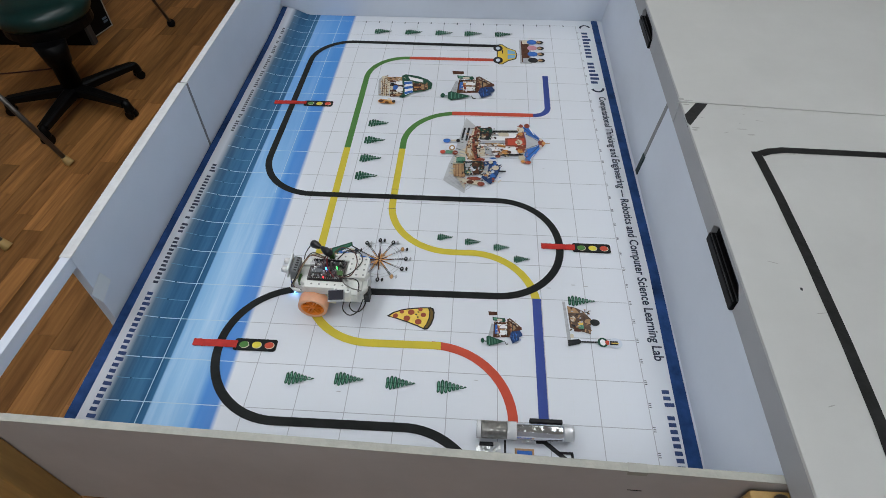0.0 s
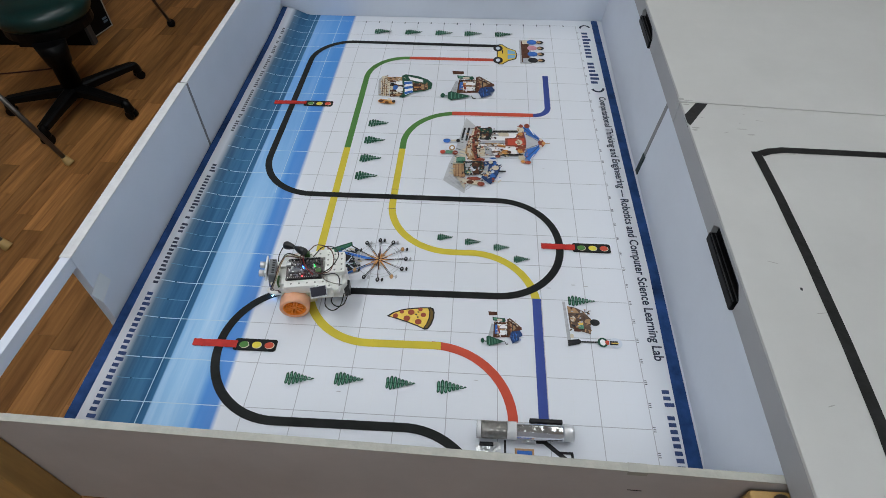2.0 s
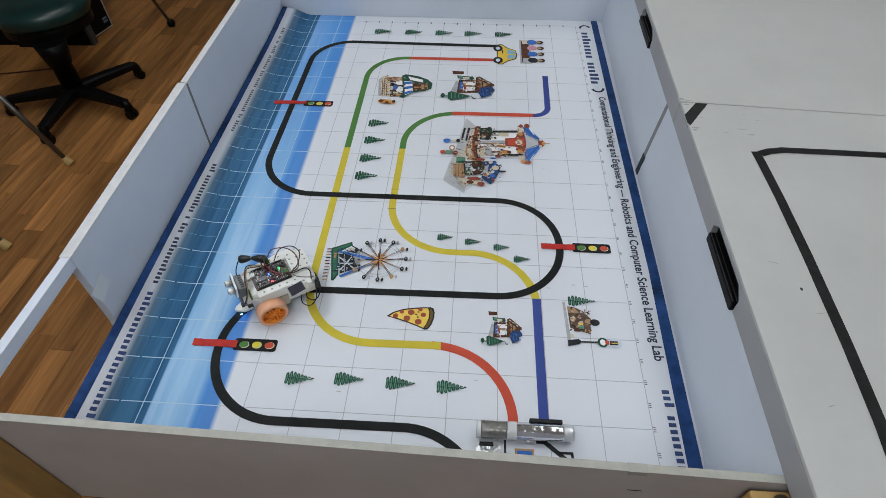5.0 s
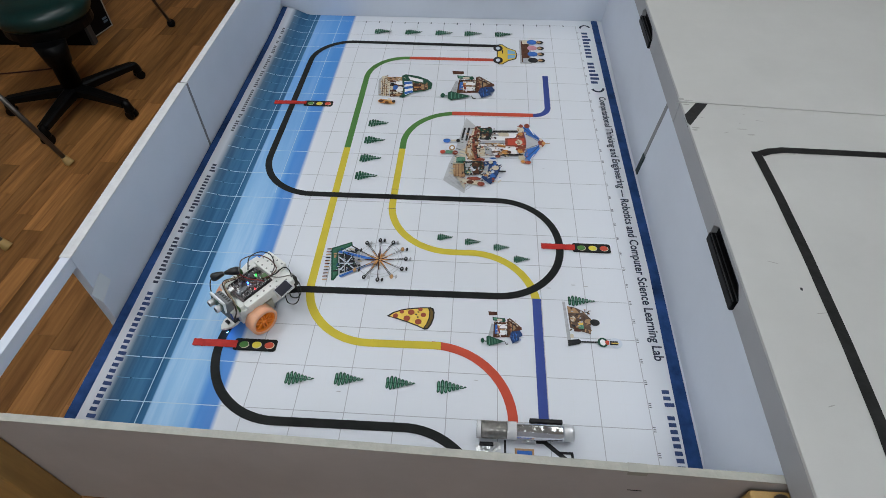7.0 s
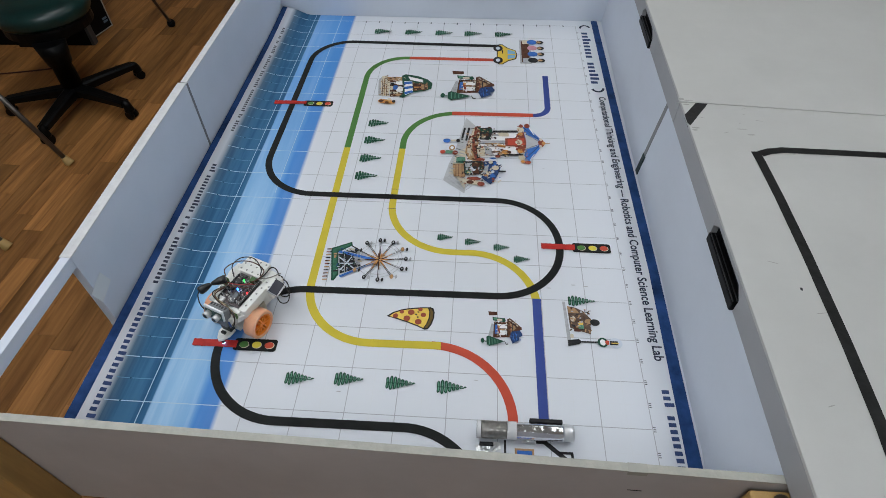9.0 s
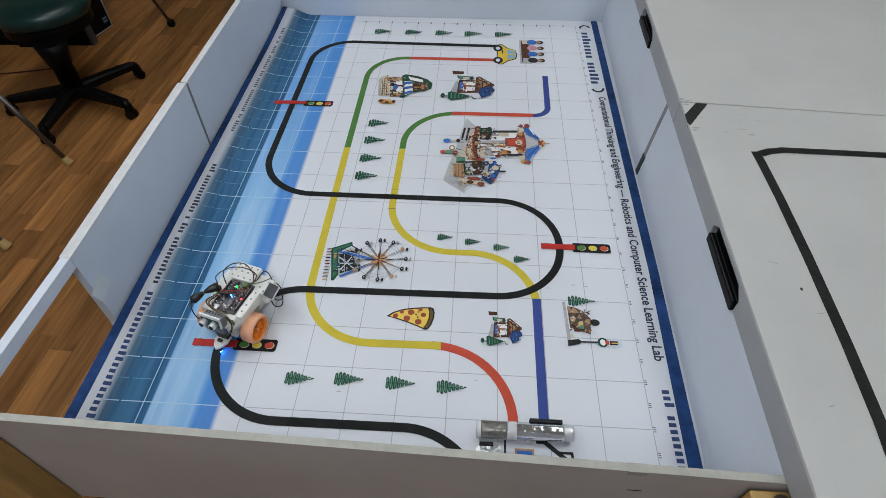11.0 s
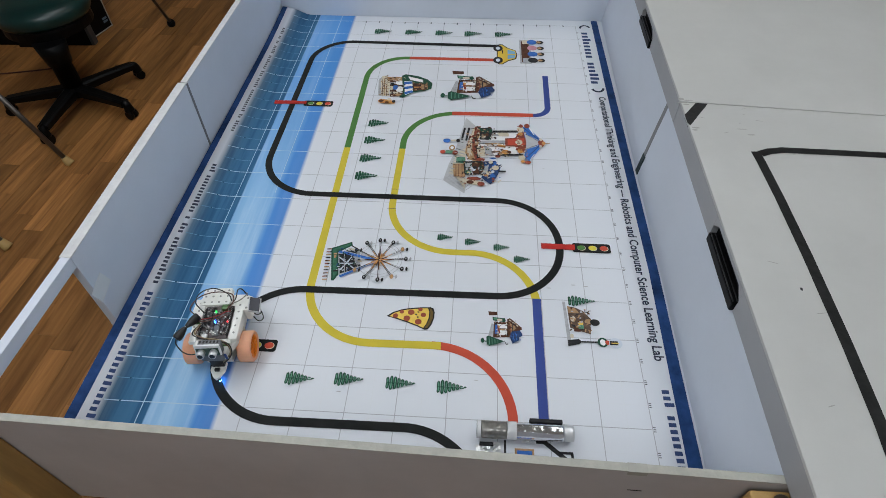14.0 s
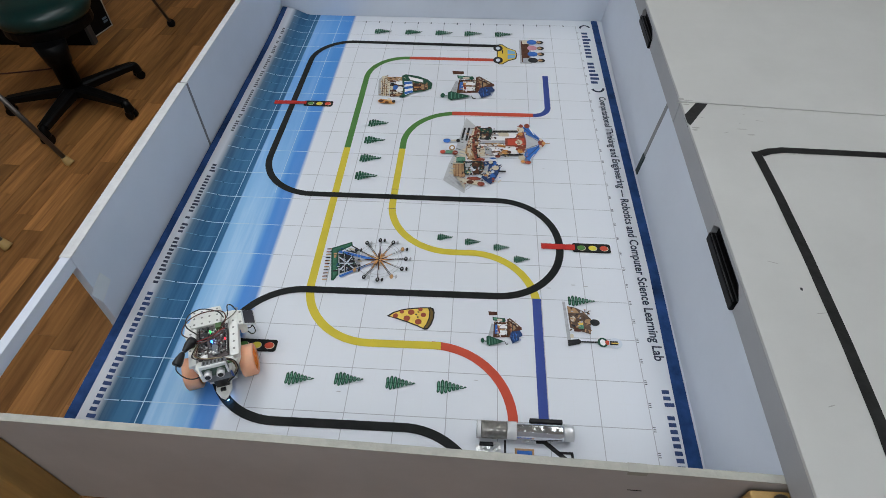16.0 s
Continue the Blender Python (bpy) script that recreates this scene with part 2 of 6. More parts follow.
# ---- mesh helpers ----
def part(name, bm, mat_, parent, label=""):
    me = bpy.data.meshes.new(name)
    bm.normal_update()
    bm.to_mesh(me)
    bm.free()
    for mm in (mat_ if isinstance(mat_, (list, tuple)) else [mat_]):
        me.materials.append(mm)
    ob = new(name, me)
    ob.parent = parent
    return tagged(ob, label)


def thing(name, label, category, m=None, group="", kind=""):
    ob = new(name)
    ob.empty_display_size = 0.05
    if m is not None:
        ob.matrix_basis = m
    return tagged(ob, label, category, group, kind)


def solo(name, bm, mat_, label, category, group="", kind=""):
    ob = part(name, bm, mat_, None)
    return tagged(ob, label, category, group, kind)


def B():
    return bmesh.new()


def box(bm, x0, x1, y0, y1, z0, z1, bevel=0.0, m=None, mi=0):
    vs = [bm.verts.new((x, y, z)) for x in (x0, x1) for y in (y0, y1) for z in (z0, z1)]
    fs = [bm.faces.new([vs[i] for i in q]) for q in ((0, 1, 3, 2), (4, 6, 7, 5), (0, 4, 5, 1), (2, 3, 7, 6), (0, 2, 6, 4), (1, 5, 7, 3))]
    for f_ in fs:
        f_.material_index = mi
    if bevel:
        es = list({e for f_ in fs for e in f_.edges})
        out = bmesh.ops.bevel(bm, geom=es, offset=bevel, segments=2, profile=0.6, affect="EDGES")
        vs = list({v for f_ in out["faces"] for v in f_.verts} | {v for v in vs if v.is_valid})
    if m is not None:
        bmesh.ops.transform(bm, matrix=m, verts=[v for v in vs if v.is_valid])
    return bm


def poly(bm, pts, z, mi=0):
    f_ = bm.faces.new([bm.verts.new((x, y, z)) for x, y in pts])
    f_.normal_update()
    if f_.normal.z < 0:
        f_.normal_flip()
    f_.material_index = mi
    return f_


def prism(bm, pts, z0, z1, bevel=0.0, m=None, mi=0):
    """A plate with the outline pts between two heights."""
    n = len(pts)
    lo = [bm.verts.new((x, y, z0)) for x, y in pts]
    hi = [bm.verts.new((x, y, z1)) for x, y in pts]
    fs = [bm.faces.new(lo[::-1]), bm.faces.new(hi)] + [bm.faces.new((lo[i], lo[(i + 1) % n], hi[(i + 1) % n], hi[i])) for i in range(n)]
    for f_ in fs:
        f_.material_index = mi
    vs = lo + hi
    if bevel:
        out = bmesh.ops.bevel(bm, geom=list(fs[1].edges), offset=bevel, segments=2, profile=0.6, affect="EDGES")
        vs = list({v for f_ in out["faces"] for v in f_.verts} | {v for v in vs if v.is_valid})
    if m is not None:
        bmesh.ops.transform(bm, matrix=m, verts=vs)
    return bm


def frame_of(d):
    d = d.normalized()
    a = d.cross(Vector((0, 0, 1)) if abs(d.z) < 0.9 else Vector((1, 0, 0))).normalized()
    return a, d.cross(a)


def smooth(pts, n=6):
    """A curve through the points."""
    P = [Vector(q) for q in pts]
    P = [2 * P[0] - P[1]] + P + [2 * P[-1] - P[-2]]
    out = []
    for i in range(1, len(P) - 2):
        a, b_, c_, d_ = P[i - 1:i + 3]
        for k in range(n):
            t = k / n
            out.append(0.5 * (2 * b_ + (c_ - a) * t + (2 * a - 5 * b_ + 4 * c_ - d_) * t * t + (3 * b_ - a - 3 * c_ + d_) * t ** 3))
    return out + [P[-2]]


def tube(bm, pts, r, seg=8, caps=True, mi=0):
    """A round rod along the points; r is one radius or one for each point."""
    P = [Vector(q) for q in pts]
    R_ = r if isinstance(r, (list, tuple)) else [r] * len(P)
    a = frame_of(P[1] - P[0])[0]
    rings = []
    for i, q in enumerate(P):
        d = (P[min(i + 1, len(P) - 1)] - P[max(i - 1, 0)]).normalized()
        a = (a - d * a.dot(d)).normalized()
        b_ = d.cross(a)
        rings.append([bm.verts.new(q + R_[i] * (math.cos(w) * a + math.sin(w) * b_)) for w in (2 * math.pi * k / seg for k in range(seg))])
    for u, v in zip(rings, rings[1:]):
        for k in range(seg):
            f_ = bm.faces.new((u[k], u[(k + 1) % seg], v[(k + 1) % seg], v[k]))
            f_.smooth, f_.material_index = True, mi
    if caps:
        for ring in (rings[0][::-1], rings[-1]):
            bm.faces.new(ring).material_index = mi
    return bm


def lathe(bm, prof, axis=0, seg=32, centre=(0, 0, 0), mi=0):
    """A turned form: prof holds (along the axis, radius)."""
    rings = []
    for h, r in prof:
        ring = []
        for k in range(seg):
            w = 2 * math.pi * k / seg
            q = [0, 0, 0]
            q[axis], q[(axis + 1) % 3], q[(axis + 2) % 3] = h, r * math.cos(w), r * math.sin(w)
            ring.append(bm.verts.new(Vector(q) + Vector(centre)))
        rings.append(ring)
    for u, v in zip(rings, rings[1:]):
        for k in range(seg):
            f_ = bm.faces.new((u[k], u[(k + 1) % seg], v[(k + 1) % seg], v[k]))
            f_.smooth, f_.material_index = True, mi
    bm.faces.new(rings[0][::-1]).material_index = mi
    bm.faces.new(rings[-1]).material_index = mi
    return bm


def disc(cx, cy, rx, ry=None, n=20, a0=0.0, a1=2 * math.pi):
    ry = rx if ry is None else ry
    full = abs(a1 - a0 - 2 * math.pi) < 1e-6
    return [(cx + rx * math.cos(a0 + (a1 - a0) * k / (n if full else n - 1)), cy + ry * math.sin(a0 + (a1 - a0) * k / (n if full else n - 1))) for k in range(n)]


def fillet(pts, radii, n=12):
    """A way through the points with rounded corners."""
    out = [Vector(pts[0]).to_2d()]
    for i in range(1, len(pts) - 1):
        p0, p1, p2 = (Vector(pts[k]).to_2d() for k in (i - 1, i, i + 1))
        r = radii[i - 1]
        u, v = (p0 - p1).normalized(), (p2 - p1).normalized()
        half = math.acos(max(-1, min(1, u.dot(v)))) / 2
        d = r / math.tan(half)
        c_ = p1 + (u + v).normalized() * (r / math.sin(half))
        a, b_ = p1 + u * d - c_, p1 + v * d - c_
        a0 = math.atan2(a.y, a.x)
        da = (math.atan2(b_.y, b_.x) - a0 + math.pi) % (2 * math.pi) - math.pi
        out += [c_ + r * Vector((math.cos(a0 + da * k / n), math.sin(a0 + da * k / n))) for k in range(n + 1)]
    return out + [Vector(pts[-1]).to_2d()]


def ribbon(bm, pts, w, z, mi=0):
    P = [Vector(q).to_2d() for q in pts]
    L = []
    for i, q in enumerate(P):
        d = (P[min(i + 1, len(P) - 1)] - P[max(i - 1, 0)]).normalized()
        nrm = Vector((-d.y, d.x))
        L.append((bm.verts.new((*(q + nrm * w / 2), z)), bm.verts.new((*(q - nrm * w / 2), z))))
    for (a, b_), (c_, d_) in zip(L, L[1:]):
        f_ = bm.faces.new((a, b_, d_, c_))
        f_.normal_update()
        if f_.normal.z < 0:
            f_.normal_flip()
        f_.material_index = mi
    return bm


# ---- the room ----
def wood_strips():
    """Room floor: strips of laminate, laid lengthwise, with fine joints."""
    ROOM = (-4.2, 3.6, -4.6, 4.2)
    bm = B()
    box(bm, ROOM[0], ROOM[1], ROOM[2], ROOM[3], FLOOR - 0.10, FLOOR - 0.006)
    base = solo("floor", bm, material("floor_underlay", (0.03, 0.015, 0.008), 0.8), "warm brown wood-grain laminate strip floor", "floor", kind="structure")
    rng = random.Random(4)
    turn = Matrix.Rotation(radians(-3.0), 4, "Z")
    w = 0.088
    meshes = {}

    def strip_mesh(length):
        if length not in meshes:
            b2 = B()
            box(b2, -w / 2 + 0.0006, w / 2 - 0.0006, -length / 2 + 0.0006, length / 2 - 0.0006, -0.006, 0.0)
            me = bpy.data.meshes.new("plank")
            b2.to_mesh(me)
            b2.free()
            me.materials.append(M_FLOOR)
            meshes[length] = me
        return meshes[length]

    rest = B()
    x = -4.4
    while x < 3.7:
        y = -4.8 + rng.random() * 0.5
        while y < 4.4:
            length = rng.choice((0.36, 0.48, 0.6, 0.72))
            c_ = turn @ Vector((x, y + length / 2, 0))
            if ROOM[0] + 0.06 < c_.x < ROOM[1] - 0.06 and ROOM[2] + length / 2 < c_.y < ROOM[3] - length / 2:
                if -2.75 < c_.x < -0.8 and -1.75 < c_.y < 1.75:
                    ob = new("plank", strip_mesh(length))
                    ob.parent = base
                    ob.matrix_basis = Matrix.Translation((c_.x, c_.y, FLOOR)) @ turn
                else:
                    box(rest, -w / 2 + 0.0006, w / 2 - 0.0006, -length / 2, length / 2 - 0.0012, -0.006, 0, m=Matrix.Translation((c_.x, c_.y, FLOOR)) @ turn)
            y += length
        x += w
    r_ = part("plank_field", rest, M_FLOOR, base)
    tagged(r_, kind="stuff")


def room():
    wp = material("room_wall_paint", (0.62, 0.61, 0.57), 0.8, var=0.02, scale=4.0, bump=0.1, bump_scale=120.0)
    cp = material("ceiling_tile", (0.70, 0.70, 0.69), 0.9, var=0.04, scale=50.0, bump=0.3, bump_scale=150.0)
    for name, a in (("wall_north", (-4.3, 3.7, 4.2, 4.3)), ("wall_south", (-4.3, 3.7, -4.7, -4.6)), ("wall_west", (-4.3, -4.2, -4.6, 4.2)), ("wall_east", (3.6, 3.7, -4.6, 4.2))):
        solo(name, box(B(), *a, FLOOR - 0.1, CEIL + 0.1), wp, "plain painted room wall", "wall", kind="structure")
    solo("ceiling", box(B(), -4.2, 3.6, -4.6, 4.2, CEIL, CEIL + 0.1), cp, "white ceiling", "ceiling", kind="structure")
    first = None
    for lx, ly, lp in LAMPS:
        m_ = pose(lx, ly, CEIL)
        if first is None:
            first = thing("ceiling_light", "white recessed fluorescent ceiling light panel", "ceiling light", m_, group="ceiling lights")
            fr = B()
            for a in ((-0.31, -0.285, -0.61, 0.61), (0.285, 0.31, -0.61, 0.61), (-0.285, 0.285, -0.61, -0.585), (-0.285, 0.285, 0.585, 0.61)):
                box(fr, *a, -0.055, 0.0)
            part("frame", fr, cp, first)
            part("diffuser", box(B(), -0.285, 0.285, -0.585, 0.585, -0.04, -0.02), glow("lamp_diffuser", (0.95, 0.98, 1.0), 4.0), first)
        else:
            copy_thing(first, m_)


wood_strips()
room()

# ---- the playfield box ----
XL, XR, YB, YF = -0.836, 0.397, 0.047, -1.742


def xr(y):
    """The inner face of the far long side, which is not quite square to the sheet."""
    return 0.3995 + 0.0118 * (y - YB)


def xt(y):
    """The same face at its top: the panel leans out a little."""
    return 0.4125 + 0.0201 * (y + 0.9)


def leaning(d0, d1, y0, y1, z0, z1):
    """A slab that follows the leaning panel, from d0 to d1 behind its face."""
    bm = B()
    q = []
    for y in (y0, y1):
        for z in (z0, z1):
            u = max(z, 0.0) / WALL_H
            for d in (d0, d1):
                q.append(bm.verts.new((xr(y) * (1 - u) + xt(y) * u + d, y, z)))
    for i in ((0, 1, 3, 2), (4, 6, 7, 5), (0, 4, 5, 1), (2, 3, 7, 6), (0, 2, 6, 4), (1, 5, 7, 3)):
        bm.faces.new([q[k] for k in i])
    bmesh.ops.recalc_face_normals(bm, faces=bm.faces)
    return bm


def playfield():
    t = thing("playfield_table", "white-painted low-walled wooden box table for robots", "table")
    part("deck", prism(B(), [(XL + 0.006, -1.7345), (XR + 0.020, -1.762), (XR + 0.035, YB + 0.016), (XL - 0.02, YB + 0.016), (XL - 0.02, -1.418), (XL + 0.006, -1.418)], -0.022, -0.0016), M_WALLPAINT, t)
    # long side with an open gap at its near end; a joint in the middle
    for y0, y1 in ((-1.418, -0.803), (-0.800, YB)):
        part("side_panel", box(B(), XL - (0.019 if y0 < -1 else 0.016), XL, y0, y1, 0.0, WALL_H - 0.003, 0.001), M_WALLPAINT, t)
        part("rim", box(B(), XL - (0.0225 if y0 < -1 else 0.0165), XL + 0.0005, y0, y1, WALL_H - 0.0028, WALL_H), M_RIMW, t, "worn white board edge")
    part("joint_strip", box(B(), XL - 0.012, XL + 0.0012, -0.8050, -0.7965, 0.0, WALL_H - 0.004), material("joint_strip_grey", (0.20, 0.205, 0.22), 0.7), t, "grey joint strip")
    rail = box(B(), -0.019, 0, 0, 0.312, WALL_H - 0.028, WALL_H, 0.001, m=Matrix.Translation((XL, -1.4186, 0)) @ Matrix.Rotation(radians(-2.2), 4, "Z") @ Matrix.Translation((0, -0.312, 0)))
    part("top_rail", rail, M_WALLPAINT, t)
    # opposite long side in two panels
    for y0, y1 in ((-1.7605, -0.842), (-0.832, YB)):
        part("side_panel", leaning(0.0, 0.030, y0, y1, -0.0015, WALL_H), M_WALLPAINT, t)
    gap = leaning(-0.001, 0.010, -0.8470, -0.8300, 0.0, WALL_H - 0.003)
    part("joint_strip", gap, material("joint_grey", (0.24, 0.245, 0.26), 0.7), t, "grey joint strip")
    part("joint_clip", leaning(-0.003, 0.004, -0.851, -0.832, 0.0, 0.060), material("dark_green_clip", (0.015, 0.03, 0.03), 0.5), t, "dark green clip")
    part("end_panel", box(B(), XL - 0.02, XR + 0.035, YB, YB + 0.016, -0.0015, WALL_H, 0.001), M_WALLPAINT, t)
    # near end board, slightly skewed
    skew = Matrix.Translation((XL, -1.7345, 0)) @ Matrix.Rotation(radians(-1.28), 4, "Z")
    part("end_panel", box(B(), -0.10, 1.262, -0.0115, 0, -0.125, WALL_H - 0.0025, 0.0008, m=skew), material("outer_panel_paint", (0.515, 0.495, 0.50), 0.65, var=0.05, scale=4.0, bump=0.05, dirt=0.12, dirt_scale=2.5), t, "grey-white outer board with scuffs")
    part("rim", box(B(), -0.101, 1.262, -0.0118, 0.0003, WALL_H - 0.0024, WALL_H, m=skew), M_RIM, t, "raw board edge")
    tape_m = material("masking_tape", (0.38, 0.375, 0.34), 0.6, var=0.15)
    part("tape_patch", box(B(), 1.010, 1.038, -0.0125, 0.0008, WALL_H - 0.012, WALL_H + 0.0004, m=skew), tape_m, t, "dull grey tape over the rim")
    part("scuff", box(B(), 1.024, 1.046, -0.0121, -0.0116, 0.147, 0.149, m=skew), M_DARK, t, "black scuff mark")
    # legs
    leg_l = box(B(), -0.955, -0.817, -1.795, -1.7475, FLOOR, 0.205, 0.003)
    part("leg", leg_l, M_LEGWOOD, t, "pine post")
    part("leg", box(B(), 0.345, 0.402, -1.84, -1.779, FLOOR, 0.205, 0.004), M_LEGWOOD, t, "pine post")
    part("bolt_head", lathe(B(), [(-0.012, 0.012), (0.004, 0.013), (0.012, 0.009), (0.015, 0.004)], 1, 16, (0.385, -1.80, 0.207)), material("tarnished_bolt", (0.10, 0.08, 0.06), 0.45, 0.6), t, "tarnished brown bolt head")
    for lx, ly in ((XL + 0.02, YB - 0.06), (XR - 0.08, YB - 0.06)):
        part("leg", box(B(), lx, lx + 0.06, ly, ly + 0.06, FLOOR, -0.022, 0.004), M_LEGWOOD, t)
    # clear tape on the inner face of the side panel
    part("tape_patch", box(B(), 0.0, 0.0008, -0.026, 0.026, -0.038, 0.0, m=Matrix.Translation((XL + 0.0004, -1.407, 0.126)) @ Matrix.Rotation(radians(-5), 4, "Y") @ Matrix.Rotation(radians(14), 4, "X")), material("clear_tape", (0.72, 0.75, 0.77), 0.25), t, "clear tape patch")


playfield()


# ---- the printed sheet ----
def knots(x, table):
    """A soft curve through a short table of (place, height)."""
    for (a, p), (b_, q) in zip(table, table[1:]):
        if x >= b_:
            u = (a - x) / (a - b_)
            return p + (q - p) * max(0.0, u)
    return table[-1][1]


HIGH_CURL = [(-0.715, 0.0), (-0.728, 0.0006), (-0.741, 0.0022), (-0.758, 0.0062), (-0.774, 0.0108), (-0.800, 0.0155), (-0.840, 0.0185)]
LOW_CURL = [(-0.755, 0.0), (-0.772, 0.0006), (-0.789, 0.0022), (-0.805, 0.0066), (-0.840, 0.0215)]


def lift(x, y=0.0):
    """Height of the sheet: its water side curls up against the side panel, most at the far corner, least at the open end."""
    if x > -0.715:
        return 0.0
    u = min(1.0, max(0.0, (y + 1.62) / 0.50))
    u = u * u * (3 - 2 * u)
    far = max(0.0, (y + 0.32) / 0.364)
    return (knots(x, LOW_CURL) * (1 - u) + knots(x, HIGH_CURL) * u) * (1 + 0.75 * far * far)


def sheet_strip(bm, x0, x1, y0, y1, dz, nx=1, mi=0, ny=1):
    for k in range(nx):
        a, b_ = x0 + (x1 - x0) * k / nx, x0 + (x1 - x0) * (k + 1) / nx
        for j in range(ny):
            c_, d_ = y0 + (y1 - y0) * j / ny, y0 + (y1 - y0) * (j + 1) / ny
            f_ = bm.faces.new([bm.verts.new((x, y, lift(x, y) + dz)) for x, y in ((a, c_), (b_, c_), (b_, d_), (a, d_))])
            f_.material_index = mi
    return bm


def printed_sheet():
    t = thing("printed_mat", "white vinyl course mat printed with grid, coloured tracks and blue water", "floor mat")
    Y0, Y1 = -1.731, 0.044
    bm = B()
    xs = [-0.832 + 0.0045 * k for k in range(27)] + [-0.70, -0.40, 0.0, 0.395]
    ys = [Y0 + (Y1 - Y0) * k / 36 for k in range(37)]
    top = [[bm.verts.new((min(x, xr(y) - 0.003) if x > 0.3 else x, y, lift(x, y) + 0.0004)) for x in xs] for y in ys]
    bot = [[bm.verts.new((min(x, xr(y) - 0.003) if x > 0.3 else x, y, lift(x, y) - 0.0012)) for x in xs] for y in ys]
    for j in range(36):
        for i in range(len(xs) - 1):
            bm.faces.new((top[j][i], top[j][i + 1], top[j + 1][i + 1], top[j + 1][i])).smooth = True
            bm.faces.new((bot[j][i], bot[j + 1][i], bot[j + 1][i + 1], bot[j][i + 1])).smooth = True
    part("sheet", bm, M_MAT, t)
    # borders
    part("border", sheet_strip(B(), -0.8315, -0.8135, Y0, Y1, 0.0012, 4, 0, 36), M_NAVY, t, "navy blue border")
    bm = B()
    f_ = bm.faces.new([bm.verts.new(v) for v in ((0.345, Y0, 0.001), (0.3725, Y0, 0.001), (0.3808, -1.2, 0.001), (0.3812, Y1, 0.001), (0.358, Y1, 0.001), (0.356, -0.7, 0.001), (0.358, -1.2, 0.001))])
    part("border", bm, M_NAVY, t, "navy blue border")
    # grid
    for k in range(0, 18):
        y = -0.1 * k
        if y < Y0:
            break
        part("grid_line", sheet_strip(B(), -0.548, 0.294, y - 0.0008, y + 0.0008, 0.0007), M_GRID, t)
        part("grid_line", sheet_strip(B(), -0.783, -0.548, y - 0.0010, y + 0.0010, 0.0009, 48), M_GRIDW, t)
        if y - 0.05 > Y0:
            part("grid_line", sheet_strip(B(), -0.780, -0.70, y - 0.0507, y - 0.0493, 0.0009, 16), M_GRIDB, t)
            part("grid_line", sheet_strip(B(), -0.548, 0.294, y - 0.0503, y - 0.0497, 0.0007), M_GRIDF, t)
    for k in range(-6, 4):
        x = 0.1 * k
        if k == 3:
            x = 0.296
        part("grid_line", sheet_strip(B(), x - 0.0008, x + 0.0008, Y0 if k > -6 else -0.98, 0.0 if k > -6 else Y1, 0.0008), M_GRID if k > -6 else M_GRIDW, t)
        if -6 < k < 3:
            part("grid_line", sheet_strip(B(), x + 0.0497, x + 0.0503, Y0, 0.0, 0.0008), M_GRIDF, t)
    part("grid_line", sheet_strip(B(), -0.7028, -0.7012, Y0, Y1, 0.0009), M_GRIDW, t)
    for k in range(35):
        y = -0.05 * k
        part("tick", sheet_strip(B(), -0.7525, -0.7485, y - 0.0022, y + 0.0022, 0.0011, 2), M_INKWATER, t)
    # ruler marks
    for k in range(-10, 6):
        part("ruler_mark", sheet_strip(B(), 0.05 * k - 0.0017, 0.05 * k + 0.0017, -0.010, 0.004, 0.0009), M_INK, t)
    for k in range(1, 35):
        bm = B()
        for q in (-0.0042, 0.0, 0.0042):
            sheet_strip(bm, 0.2972, 0.3022, -0.05 * k + q - 0.0009, -0.05 * k + q + 0.0009, 0.0010)
        part("ruler_mark", bm, M_INKGREY, t)
    # small smudges of use
    rng = random.Random(21)
    smudge = material("grey_smudge", (0.45, 0.45, 0.46), 0.7)
    marks = [(0.176, -1.255), (0.205, -1.258), (-0.300, -1.633), (0.055, -1.405), (0.30, -1.20)] + [(rng.uniform(-0.5, 0.28), rng.uniform(-1.62, -0.1)) for _ in range(9)]
    for x, y in marks:
        w = B()
        poly(w, [(x + px, y + py) for px, py in disc(0, 0, rng.uniform(0.002, 0.006), rng.uniform(0.0006, 0.0015), 8)], 0.00115)
        part("smudge", w, smudge, t)
    # tracks
    def track(name, pts, radii, mat_, w=0.0185, z=0.0012, n=14):
        part(name, ribbon(B(), [q for q in fillet(pts, radii, n) if q.y > Y0 + 0.003], w, z), mat_, t)

    track("black_track", [(0.003, -0.165), (-0.651, -0.157), (-0.654, -0.979), (0.153, -0.979), (0.153, -1.296), (-0.598, -1.304), (-0.590, -1.626), (-0.024, -1.623), (-0.024, -1.79)],
          [0.136, 0.154, 0.155, 0.155, 0.155, 0.160, 0.156], M_BLACK, 0.0188, 0.0016, 20)
    track("red_track", [(0.002, -0.261), (-0.306, -0.262)], [], M_RED, 0.0185)
    track("green_track", [(-0.306, -0.262), (-0.439, -0.263), (-0.438, -0.775)], [0.13], M_GREEN)
    track("yellow_track", [(-0.438, -0.775), (-0.432, -1.440), (-0.12, -1.437)], [0.157], M_YELLOW, 0.019, 0.0014)
    track("red_track", [(-0.1405, -1.4365), (0.0305, -1.4365), (0.0305, -1.632)], [0.169], M_RED, 0.0195)
    track("green_track", [(-0.276, -0.772), (-0.276, -0.588), (-0.118, -0.588)], [0.155], M_GREEN)
    track("red_track", [(-0.14, -0.588), (0.112, -0.586)], [], M_RED, 0.0187, 0.0014)
    track("blue_track", [(0.112, -0.586), (0.159, -0.586), (0.162, -0.357)], [0.045], M_BLUE)
